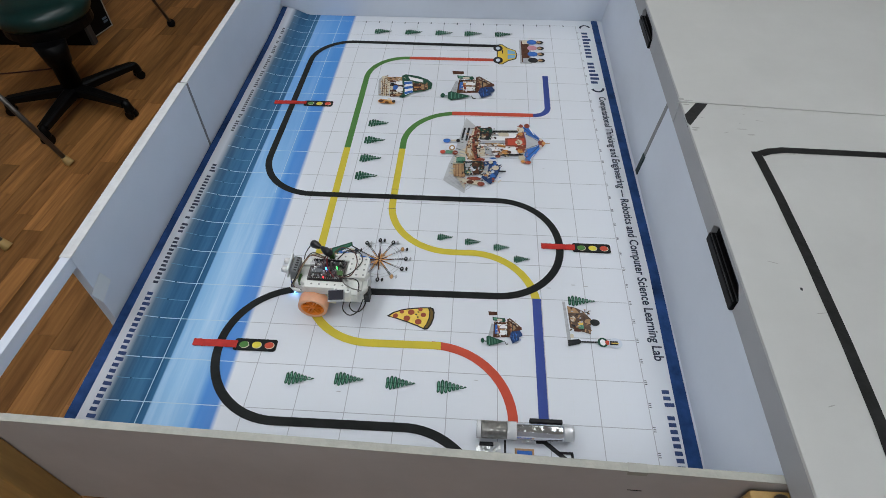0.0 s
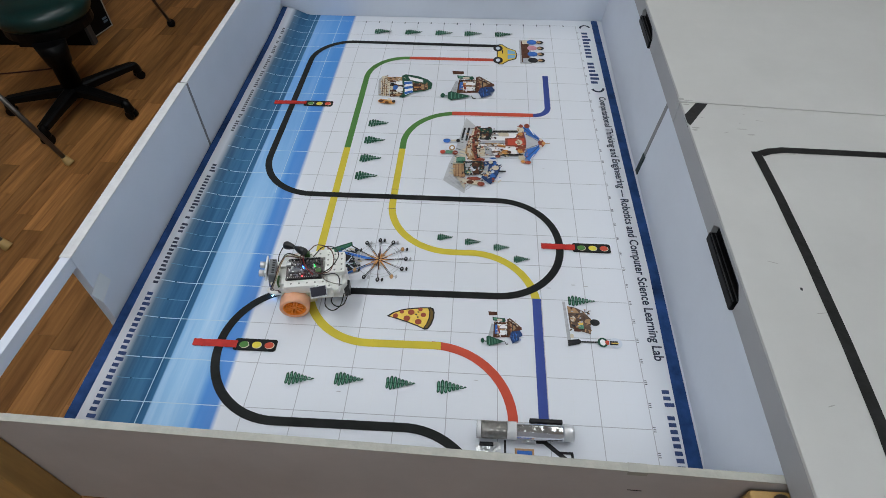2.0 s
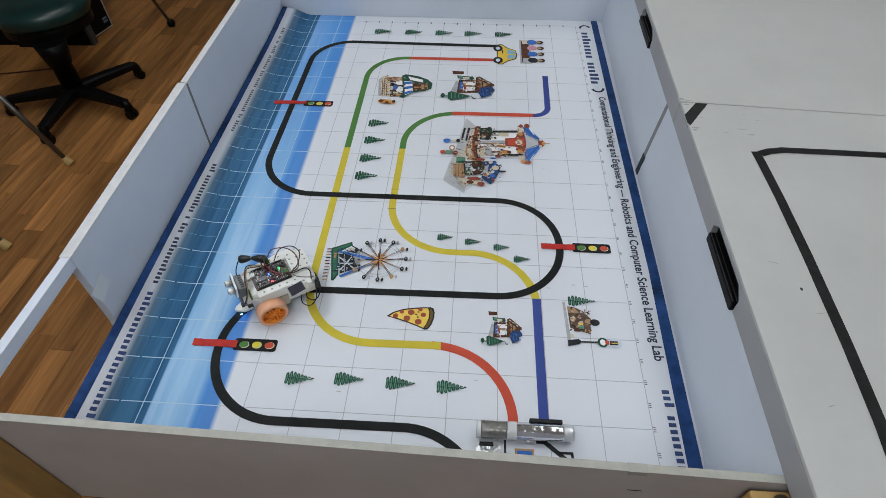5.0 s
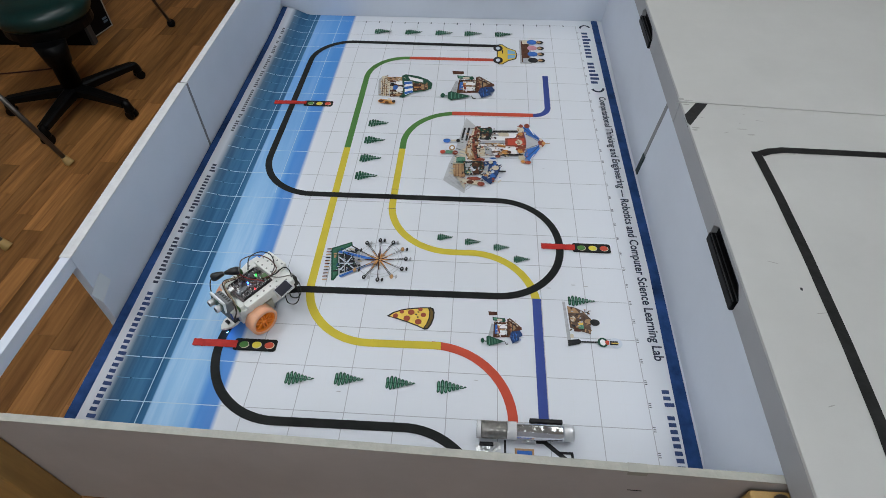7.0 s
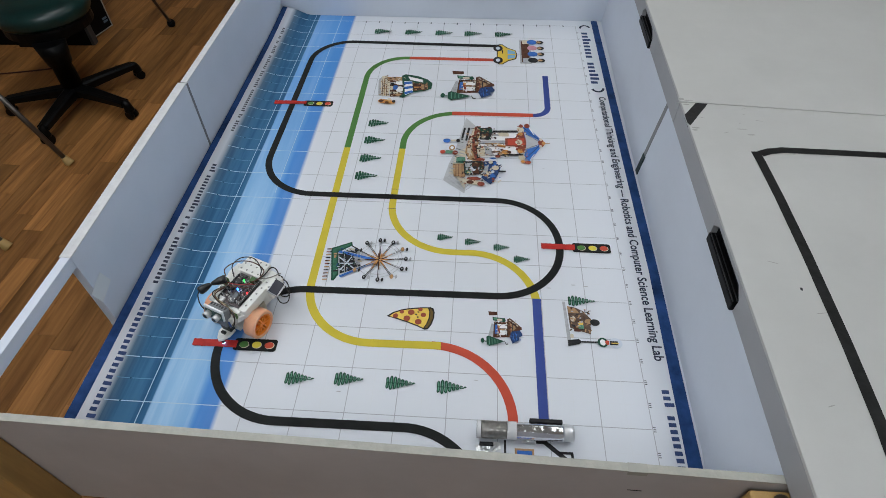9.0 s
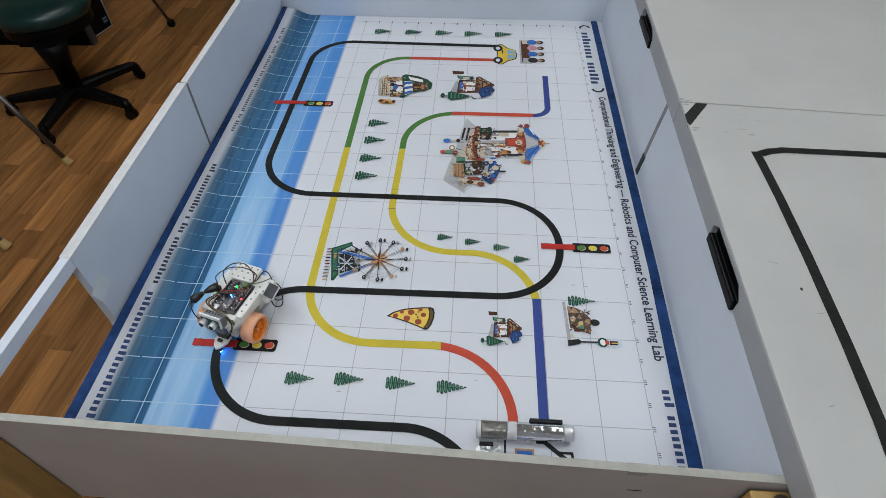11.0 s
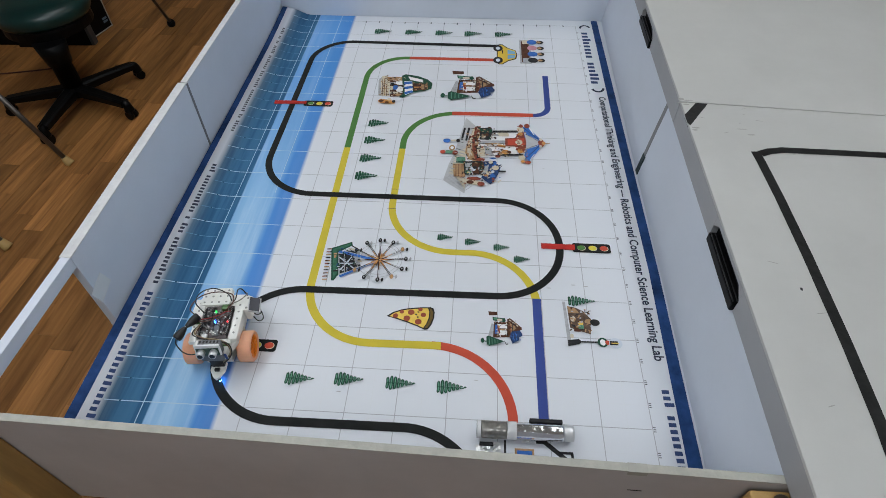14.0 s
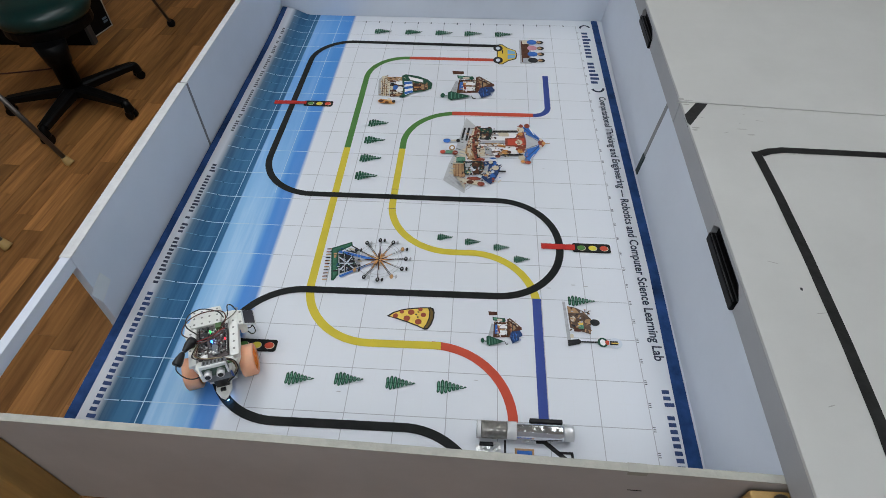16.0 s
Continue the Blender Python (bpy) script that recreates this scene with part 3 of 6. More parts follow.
    track("yellow_track", [(-0.276, -0.772), (-0.277, -1.169), (-0.075, -1.1685)], [0.165], M_YELLOW)
    track("yellow_track", [(-0.075, -1.168), (0.0895, -1.1685), (0.0895, -1.332)], [0.156], M_YELLOW, 0.019, 0.0013)
    track("blue_track", [(0.089, -1.300), (0.0895, -1.62)], [], M_BLUE, 0.0195, 0.0015)
    part("joint_mark", sheet_strip(B(), -0.288, -0.265, -0.949, -0.9475, 0.0014), M_INK, t)
    part("joint_mark", sheet_strip(B(), -0.288, -0.265, -1.0245, -1.023, 0.0014), M_INK, t)
    return t


SHEET = printed_sheet()


# ---- pictures printed on the sheet ----
def sprite(name, layers, x=0.0, y=0.0, s=1.0, a=0.0, z=0.0018, label=""):
    """A flat printed picture: layers of (outline, material), each a hair above the one before."""
    mats, bm = [], B()
    c_, s_ = math.cos(a), math.sin(a)
    for k, (pts, mm) in enumerate(layers):
        if mm not in mats:
            mats.append(mm)
        poly(bm, [(x + s * (c_ * px - s_ * py), y + s * (s_ * px + c_ * py)) for px, py in pts], z + min(0.00012 * k, 0.003 + 0.000006 * k), mats.index(mm))
    return part(name, bm, mats, SHEET, label)


def busy(x0, x1, y0, y1, n, mats, seed, size=0.006):
    """Small coloured pieces that crowd a printed model."""
    rng = random.Random(seed)
    out = []
    for _ in range(n):
        x, y = rng.uniform(x0, x1), rng.uniform(y0, y1)
        a, l_, w_ = rng.uniform(0, 3.1), rng.uniform(0.5, 1.4) * size, rng.uniform(0.2, 0.6) * size
        out.append((stroke(x - l_ / 2 * math.cos(a), y - l_ / 2 * math.sin(a), x + l_ / 2 * math.cos(a), y + l_ / 2 * math.sin(a), w_), rng.choice(mats)))
    return out


def rect(x0, x1, y0, y1):
    return [(x0, y0), (x1, y0), (x1, y1), (x0, y1)]


def stroke(x0, y0, x1, y1, w):
    d = Vector((x1 - x0, y1 - y0)).normalized()
    nx, ny = -d.y * w / 2, d.x * w / 2
    return [(x0 + nx, y0 + ny), (x1 + nx, y1 + ny), (x1 - nx, y1 - ny), (x0 - nx, y0 - ny)]


def tree_print(x, y, length, width, leaf=None):
    L = [(rect(0.0, 0.92, -0.035, 0.035), M_TREED)]
    for k in range(7):
        u = 0.05 + 0.128 * k
        h = (0.40, 0.56, 0.58, 0.55, 0.52, 0.50, 0.46)[k] * (1 - 0.93 * u)
        for sg in (1, -1):
            dark = [(u - 0.045, sg * 0.02), (u - 0.050, sg * h * 0.75), (u - 0.010, sg * h), (u + 0.045, sg * h * 0.85), (u + 0.065, sg * h * 0.4), (u + 0.070, sg * 0.02)]
            L.append((dark, M_TREED))
            L.append(([(u + (px - u) * 0.42 + 0.004, sg * 0.05 + (py - sg * 0.05) * 0.74) for px, py in dark], leaf or M_TREE))
    L.append((disc(0.95, 0, 0.05, 0.06, 8), M_TREED))
    sprite("printed_tree", [([(length * px, width * py) for px, py in pts], mm) for pts, mm in L], x, y)


for x, y in ((-0.433, -1.532), (-0.332, -1.528), (-0.226, -1.531), (-0.122, -1.534)):
    tree_print(x, y, 0.060, 0.036)
for x, y in ((-0.394, -0.899), (-0.393, -0.822), (-0.393, -0.738), (-0.393, -0.653)):
    tree_print(x, y, 0.062, 0.044, M_TREEM)
for x, y in ((-0.149, -1.121), (-0.080, -1.133), (-0.009, -1.148), (0.040, -1.184)):
    tree_print(x, y, 0.039, 0.027, M_TREEM)
for x in (-0.456, -0.341, -0.228, -0.120, -0.007):
    tree_print(x, -0.0785 - 0.004 * (x + 0.456), 0.064, 0.046, M_TREEM)


def ferris_print():
    L = []

    def add(pts, mm):
        L.append((pts, mm))

    add([(-0.105, -0.072), (-0.124, 0.029), (-0.076, 0.053), (-0.073, 0.041), (-0.104, 0.016), (-0.091, -0.053), (-0.099, -0.072)], M_TREED)
    add([(-0.102, -0.068), (-0.119, 0.026), (-0.078, 0.048), (-0.077, 0.043), (-0.109, 0.019), (-0.096, -0.050)], M_TREEM)
    add([(-0.104, 0.015), (-0.068, 0.031), (-0.051, 0.019), (-0.042, -0.040), (-0.089, -0.056)], M_GREYP)
    add([(-0.101, 0.010), (-0.083, 0.014), (-0.061, -0.001), (-0.055, -0.036), (-0.088, -0.050)], M_DARK)
    add(stroke(-0.099, 0.001, -0.059, -0.032, 0.0035), M_PALE)
    add(stroke(-0.090, -0.040, -0.068, 0.003, 0.0037), M_PALE)
    add(stroke(-0.088, 0.011, -0.078, -0.045, 0.0018), M_GREYP)
    add(stroke(-0.094, -0.019, -0.057, -0.017, 0.0030), M_PALE)
    add(stroke(-0.075, 0.021, -0.058, 0.013, 0.0067), M_DARK)
    add(stroke(-0.058, -0.026, -0.043, -0.023, 0.0060), M_DARK)
    add(stroke(-0.081, 0.029, -0.050, 0.023, 0.0048), M_CREAM)
    add(stroke(-0.062, -0.006, -0.042, -0.011, 0.0046), M_CREAM)
    add(stroke(-0.114, 0.010, -0.106, 0.011, 0.0050), M_TAN)
    add(stroke(-0.105, -0.044, -0.095, -0.043, 0.0047), M_DARK)
    add(disc(-0.109, 0.001, 0.0032, 0.0048, 12), M_TAN)
    add(stroke(-0.079, 0.017, -0.007, -0.005, 0.0029), M_PALE)
    add(stroke(-0.085, -0.055, -0.014, -0.014, 0.0023), M_PALE)
    add(stroke(-0.074, 0.038, -0.006, -0.005, 0.0032), M_DARK)
    add(stroke(-0.054, -0.040, -0.005, -0.010, 0.0035), M_DARK)
    add(stroke(-0.103, 0.018, -0.006, -0.006, 0.0075), M_BLUEP)
    add(stroke(-0.087, -0.061, -0.010, -0.011, 0.0062), M_BLUEP)
    for k in range(11):
        px, py = -0.1280 + 0.00069 * k, 0.0233 + -0.00960 * k
        L.append((stroke(px - 0.005, py, px + 0.004, py + 0.001, 0.0034), (M_BROWN, M_REDB, M_TAN, M_DARK)[k % 4]))
        L.append((disc(px + 0.005, py + 0.001, 0.0019, 0.0022, 8), M_DARK if k % 2 else M_TAN))
    ring = 40
    for rad, wide in ((0.055, 0.0011), (0.047, 0.0008)):
        for k in range(ring):
            a0, a1 = 2 * math.pi * k / ring, 2 * math.pi * (k + 1) / ring
            L.append((stroke(rad * math.cos(a0), rad * math.sin(a0) - 0.004, rad * math.cos(a1), rad * math.sin(a1) - 0.004, wide), M_GREYP))
    for k in range(12):
        a = 2 * math.pi * (k + 0.15) / 12
        c_, s_ = math.cos(a), math.sin(a)
        for side, mm in ((-0.0014, M_DARK), (0.0014, M_GREYP if k % 2 else M_DARK)):
            L.append((stroke(-s_ * side, c_ * side - 0.005, 0.061 * c_ - s_ * side, 0.060 * s_ + c_ * side - 0.004, 0.0014), mm))
        L.append((stroke(0, -0.005, 0.034 * c_, 0.032 * s_ - 0.005, 0.0018), M_ORANGEP if k % 3 else M_BROWN))
        gx, gy = 0.065 * c_, 0.063 * s_ - 0.004
        L.append((stroke(gx, gy, gx + 0.011, gy, 0.0014), M_GREYP))
        L.append((disc(gx - 0.001, gy, 0.0046, 0.0072, 10), M_TAN if k in (1, 7, 10) else M_DARK))
        L.append((disc(gx - 0.001, gy + 0.001, 0.0016, 0.0026, 8), M_ORANGEP if k in (1, 7, 10) else M_GREYP))
        L.append((disc(gx + 0.010, gy, 0.0028, 0.0062, 10), M_DARK if k % 2 else M_GREYP))
    for k in range(14):
        a = 2 * math.pi * k / 14
        L.append((stroke(0.004 * math.cos(a), 0.004 * math.sin(a) - 0.005, 0.020 * math.cos(a), 0.020 * math.sin(a) - 0.005, 0.0030), (M_ORANGEP, M_BROWN, M_TAN)[k % 3]))
    L += busy(-0.100, -0.048, -0.045, 0.028, 70, (M_DARK, M_DARK, M_GREYP, M_PALE, M_TREED, M_TREED, M_NAVYB), 1, 0.0055)
    sprite("printed_ferris_wheel", L, -0.284, -1.201, z=0.0013)


def pizza_print():
    edge = [(-0.100, -0.003), (-0.086, 0.009), (-0.068, 0.017), (-0.045, 0.0225), (-0.020, 0.0255), (-0.004, 0.0265), (0.003, 0.0235), (0.0065, 0.012), (0.006, -0.004),
            (0.002, -0.020), (-0.005, -0.0325), (-0.012, -0.0345), (-0.030, -0.0265), (-0.055, -0.0165), (-0.080, -0.0085)]
    L = [(edge, M_DARK),
         ([(-0.094, -0.003), (-0.083, 0.0065), (-0.067, 0.0138), (-0.045, 0.0190), (-0.020, 0.0222), (-0.009, 0.0230), (-0.0055, 0.012), (-0.006, -0.004), (-0.010, -0.019), (-0.0155, -0.0300), (-0.030, -0.0232), (-0.055, -0.0135), (-0.079, -0.0058)], M_CHEESE),
         ([(-0.0065, 0.0232), (-0.001, 0.0218), (0.0035, 0.011), (0.003, -0.004), (-0.001, -0.019), (-0.007, -0.0300), (-0.0125, -0.0295), (-0.0075, -0.019), (-0.0035, -0.004), (-0.003, 0.012)], M_CRUST)]
    pep = material("pepperoni_print", (0.32, 0.06, 0.025), 0.5)
    for x, y, r in ((-0.080, -0.001, 0.006), (-0.067, 0.010, 0.005), (-0.046, 0.010, 0.0075), (-0.054, -0.007, 0.0075), (-0.028, -0.015, 0.0075), (-0.018, 0.004, 0.006), (-0.026, 0.018, 0.005)):
        L.append((disc(x, y, r, r, 14), pep))
    for x, y in ((-0.030, 0.011), (-0.034, 0.004), (-0.030, -0.003)):
        L.append((disc(x, y, 0.0025, 0.0018, 8), M_DARK))
    sprite("printed_pizza_slice", L, -0.146, -1.364)


def house_print(x, y, s):
    L = []

    def add(pts, mm):
        L.append((pts, mm))

    add([(-0.004, 0.076), (0.037, 0.075), (0.039, 0.057), (-0.001, 0.053)], M_BROWN)
    add([(-0.005, -0.064), (0.012, 0.011), (0.027, 0.002), (0.024, -0.067)], M_GREYP)
    add([(0.015, 0.046), (0.061, 0.041), (0.071, 0.042), (0.077, 0.027), (0.069, 0.019), (0.018, 0.026)], M_TREED)
    add(disc(0.048, 0.030, 0.0135, 0.0074, 12), M_CREAM)
    add(disc(0.029, 0.037, 0.0094, 0.0075, 12), M_TREE)
    add([(0.023, 0.018), (0.094, 0.018), (0.093, -0.062), (0.018, -0.068)], M_BROWN)
    add(rect(0.038, 0.082, -0.016, 0.006), M_WHITEP)
    add(rect(0.039, 0.081, -0.052, -0.027), M_WHITEP)
    add(stroke(0.033, -0.023, 0.086, -0.021, 0.0060), M_TAN)
    add(stroke(0.084, 0.015, 0.083, -0.057, 0.0040), M_DARK)
    add(rect(0.026, 0.038, -0.048, 0.002), M_BLUEP)
    add(stroke(0.040, -0.002, 0.047, -0.043, 0.0081), M_REDB)
    add(disc(0.044, -0.009, 0.0047, 0.0073, 12), M_ORANGEP)
    add(disc(0.030, 0.007, 0.0053, 0.0061, 12), M_DARK)
    add([(0.083, 0.034), (0.095, 0.041), (0.148, -0.009), (0.148, -0.020), (0.091, -0.057), (0.083, -0.046)], M_BROWN)
    add([(0.093, 0.015), (0.127, -0.011), (0.097, -0.040)], M_TAN)
    add(stroke(0.095, 0.000, 0.099, -0.033, 0.0054), M_REDB)
    add(stroke(0.107, 0.006, 0.107, -0.033, 0.0040), M_DARK)
    add(stroke(0.092, 0.030, 0.102, 0.020, 0.0052), M_CREAM)
    add(stroke(0.107, 0.017, 0.117, 0.008, 0.0051), M_CREAM)
    add(stroke(0.121, 0.004, 0.132, -0.004, 0.0053), M_CREAM)
    add([(0.099, -0.035), (0.139, -0.025), (0.149, -0.042), (0.149, -0.054), (0.133, -0.064), (0.137, -0.078), (0.104, -0.097), (0.093, -0.064)], M_NAVYB)
    add(stroke(0.108, -0.044, 0.112, -0.086, 0.0026), M_BLUEP)
    add(stroke(0.119, -0.039, 0.124, -0.079, 0.0026), M_BLUEP)
    add(disc(-0.029, -0.088, 0.0078, 0.0138, 12), M_TREED)
    add(stroke(-0.024, -0.091, -0.008, -0.092, 0.0057), M_TREED)
    add([(-0.012, -0.068), (-0.001, -0.062), (0.035, -0.076), (0.069, -0.088), (0.036, -0.104), (0.001, -0.115), (-0.010, -0.108)], M_TREED)
    add(stroke(-0.000, -0.069, 0.002, -0.108, 0.0039), M_TREE)
    add(stroke(0.013, -0.073, 0.014, -0.105, 0.0032), M_TREE)
    add(stroke(0.026, -0.077, 0.027, -0.102, 0.0032), M_TREE)
    add(stroke(0.039, -0.081, 0.040, -0.098, 0.0026), M_TREE)
    add(stroke(0.069, -0.086, 0.076, -0.104, 0.0029), M_DARK)
    add(stroke(0.076, -0.104, 0.085, -0.101, 0.0044), M_DARK)
    L.extend(busy(0.018, 0.095, -0.062, 0.018, 34, (M_DARK, M_BROWN, M_TAN, M_CREAM, M_WHITEP), 2, 0.007))
    L.extend(busy(0.086, 0.130, -0.045, 0.026, 26, (M_DARK, M_BROWN, M_TAN, M_DARK), 5, 0.007))
    L.extend(busy(0.100, 0.140, -0.085, -0.035, 16, (M_DARK, M_BLUEP, M_NAVYB), 7, 0.007))
    sprite("printed_house", L, x, y, s)


def ship_print():
    L = []

    def add(pts, mm):
        L.append((pts, mm))

    add([(0.006, 0.038), (0.015, 0.057), (0.026, -0.058), (0.017, -0.052)], M_GREYP)
    add([(0.015, 0.063), (0.031, 0.067), (0.044, 0.044), (0.053, -0.056), (0.028, -0.058), (0.015, 0.022)], M_CREAM)
    add(stroke(0.019, 0.046, 0.030, -0.055, 0.0019), M_BROWN)
    add(stroke(0.025, 0.048, 0.037, -0.055, 0.0025), M_TAN)
    add(stroke(0.034, 0.046, 0.044, -0.055, 0.0019), M_BROWN)
    add([(0.032, 0.058), (0.083, 0.060), (0.086, 0.035), (0.038, 0.035)], M_TAN)
    add(stroke(0.038, 0.034, 0.086, 0.034, 0.0046), M_BROWN)
    add([(0.045, 0.031), (0.093, 0.033), (0.101, -0.056), (0.056, -0.060)], M_BROWN)
    add(disc(0.080, 0.023, 0.0151, 0.0137, 12), M_WHITEP)
    add(disc(0.083, -0.015, 0.0136, 0.0166, 12), M_WHITEP)
    add(disc(0.067, -0.006, 0.0093, 0.0134, 12), M_BLUEP)
    add(disc(0.056, 0.015, 0.0075, 0.0113, 12), M_DARK)
    add(disc(0.056, -0.010, 0.0050, 0.0134, 12), M_CREAM)
    add(stroke(0.054, -0.037, 0.081, -0.037, 0.0109), M_CREAM)
    add(disc(0.079, -0.048, 0.0135, 0.0065, 12), M_TAN)
    add([(0.082, 0.065), (0.094, 0.075), (0.136, 0.066), (0.170, 0.047), (0.188, 0.025), (0.187, -0.009), (0.169, -0.021), (0.127, -0.035), (0.100, -0.065), (0.086, -0.063), (0.097, -0.041)], M_TREED)
    add([(0.104, 0.062), (0.154, 0.044), (0.157, 0.027), (0.112, 0.041)], M_WHITEP)
    add([(0.093, 0.031), (0.120, 0.034), (0.128, -0.033), (0.104, -0.051)], M_WHITEP)
    add(stroke(0.094, 0.019, 0.121, 0.025, 0.0148), M_BLUEP)
    add(stroke(0.098, -0.010, 0.125, -0.002, 0.0144), M_BLUEP)
    add(stroke(0.102, -0.041, 0.127, -0.027, 0.0126), M_BLUEP)
    add([(0.124, 0.019), (0.173, 0.019), (0.175, -0.013), (0.130, -0.026)], M_BROWN)
    add([(0.151, 0.013), (0.174, 0.014), (0.175, -0.012), (0.155, -0.015)], M_TAN)
    add(stroke(0.129, 0.010, 0.151, 0.006, 0.0055), M_DARK)
    add(stroke(0.130, -0.004, 0.152, -0.003, 0.0056), M_ORANGEP)
    add(stroke(0.130, -0.017, 0.153, -0.013, 0.0056), M_DARK)
    add(stroke(0.163, 0.014, 0.165, -0.013, 0.0019), M_DARK)
    add([(0.020, -0.090), (0.028, -0.077), (0.059, -0.082), (0.078, -0.091), (0.076, -0.102), (0.031, -0.100)], M_ORANGEP)
    add(disc(0.032, -0.088, 0.0079, 0.0074, 12), M_BROWN)
    add(disc(0.072, -0.089, 0.0054, 0.0084, 12), M_DARK)
    add(disc(0.057, -0.079, 0.0073, 0.0064, 12), M_CREAM)
    add(disc(0.051, -0.095, 0.0072, 0.0052, 12), M_BROWN)
    L.extend(busy(0.045, 0.098, -0.058, 0.056, 44, (M_DARK, M_BROWN, M_CREAM, M_GREYP, M_WHITEP), 4, 0.008))
    L.extend(busy(0.120, 0.178, -0.026, 0.024, 22, (M_DARK, M_BROWN, M_TAN), 14, 0.008))
    L.extend(busy(0.016, 0.050, -0.056, 0.062, 24, (M_CREAM, M_TAN, M_BROWN), 24, 0.008))
    for k in range(11):
        add(stroke(0.026 - 0.0001 * k, 0.052 - 0.010 * k, 0.034 - 0.0001 * k, 0.052 - 0.010 * k, 0.0032), M_BROWN)
    sprite("printed_ship", L, -0.402, -0.448)


def carousel_print():
    L = []

    def add(pts, mm):
        L.append((pts, mm))

    add([(-0.093, 0.118), (-0.063, 0.077), (-0.070, 0.020), (-0.086, -0.086), (-0.107, -0.153), (-0.082, -0.191), (-0.086, -0.228), (-0.147, -0.177), (-0.134, -0.105), (-0.122, -0.058), (-0.109, 0.018)], M_SLATE)
    add([(-0.116, -0.058), (-0.088, -0.030), (-0.088, -0.095), (-0.123, -0.154), (-0.131, -0.146)], M_CREAM)
    add(stroke(-0.114, -0.036, -0.090, -0.048, 0.0041), M_GREYP)
    add(stroke(-0.117, -0.051, -0.090, -0.062, 0.0041), M_GREYP)
    add(stroke(-0.120, -0.066, -0.090, -0.077, 0.0041), M_GREYP)
    add(stroke(-0.123, -0.081, -0.110, -0.089, 0.0038), M_GREYP)
    add(stroke(-0.125, -0.096, -0.114, -0.103, 0.0038), M_GREYP)
    add(stroke(-0.127, -0.110, -0.117, -0.116, 0.0038), M_GREYP)
    add(stroke(-0.130, -0.124, -0.120, -0.131, 0.0036), M_GREYP)
    add(stroke(-0.132, -0.138, -0.121, -0.144, 0.0037), M_GREYP)
    add(stroke(-0.138, -0.167, -0.089, -0.218, 0.0019), M_GREYP)
    add(stroke(-0.131, -0.158, -0.087, -0.207, 0.0019), M_GREYP)
    add(stroke(-0.095, 0.064, -0.102, 0.005, 0.0063), M_DARK)
    add(stroke(-0.082, 0.065, -0.089, 0.001, 0.0063), M_DARK)
    add([(-0.057, 0.054), (0.060, 0.060), (0.064, 0.000), (0.057, -0.063), (-0.040, -0.075), (-0.055, -0.024)], M_WHITEP)
    add([(-0.068, 0.063), (-0.057, 0.073), (-0.043, 0.059), (-0.054, 0.003), (-0.050, -0.084), (-0.037, -0.100), (-0.059, -0.095), (-0.078, -0.086), (-0.090, -0.056), (-0.088, -0.026), (-0.076, 0.029)], M_TAN)
    add([(-0.076, 0.025), (-0.068, 0.058), (-0.062, 0.049), (-0.072, -0.016), (-0.070, -0.064), (-0.084, -0.056), (-0.084, -0.025)], M_CREAM)
    add([(-0.063, 0.072), (-0.047, 0.073), (-0.056, 0.021), (-0.055, -0.041), (-0.043, -0.094), (-0.060, -0.089), (-0.069, -0.042), (-0.071, 0.002)], M_REDB)
    add(stroke(-0.053, 0.063, -0.062, 0.003, 0.0029), M_BROWN)
    add(stroke(-0.062, 0.003, -0.052, -0.084, 0.0028), M_BROWN)
    add([(-0.050, 0.064), (-0.015, 0.068), (-0.011, 0.040), (-0.022, 0.007), (-0.050, 0.007)], M_DARK)
    add(disc(-0.040, 0.052, 0.0113, 0.0094, 12), M_TREED)
    add(disc(-0.021, 0.051, 0.0079, 0.0131, 12), M_TREED)
    add(disc(-0.030, 0.032, 0.0068, 0.0092, 12), M_BROWN)
    add(rect(-0.044, -0.032, 0.013, 0.026), M_CREAM)
    add(stroke(-0.014, 0.031, 0.034, 0.031, 0.0111), M_GREYP)
    add([(0.003, 0.043), (0.034, 0.056), (0.038, 0.026), (0.008, 0.025)], M_CREAM)
    add(stroke(-0.011, 0.049, 0.068, 0.053, 0.0075), M_DARK)
    add(stroke(-0.055, -0.006, 0.058, -0.000, 0.0144), M_GREYP)
    add(stroke(-0.055, -0.013, 0.058, -0.006, 0.0027), M_DARK)
    add([(0.026, 0.016), (0.056, 0.020), (0.065, 0.046), (0.082, 0.049), (0.086, 0.020), (0.089, -0.016), (0.079, -0.047), (0.058, -0.044), (0.055, -0.022), (0.026, -0.021)], M_REDB)
    add([(0.033, 0.011), (0.081, 0.019), (0.083, -0.013), (0.033, -0.016)], M_RED)
    add(rect(0.033, 0.063, -0.045, -0.025), M_WHITEP)
    add(stroke(0.057, -0.031, 0.082, -0.039, 0.0121), M_REDB)
    add(stroke(0.003, -0.063, 0.078, -0.059, 0.0077), M_DARK)
    add([(-0.057, -0.028), (-0.035, -0.023), (-0.032, -0.071), (-0.053, -0.074)], M_CREAM)
    add([(-0.036, -0.021), (-0.014, -0.035), (-0.007, -0.067), (-0.031, -0.068)], M_GREYP)
    add(stroke(-0.032, -0.014, 0.011, -0.010, 0.0044), M_TAN)
    add(stroke(0.005, -0.019, 0.027, -0.024, 0.0105), M_ORANGEP)
    add(stroke(-0.014, -0.051, 0.011, -0.047, 0.0068), M_BROWN)
    add(disc(0.026, -0.049, 0.0120, 0.0104, 12), M_ORANGEP)
    add(disc(0.036, -0.049, 0.0065, 0.0078, 12), M_BROWN)
    add(disc(0.004, -0.069, 0.0076, 0.0068, 12), M_REDB)
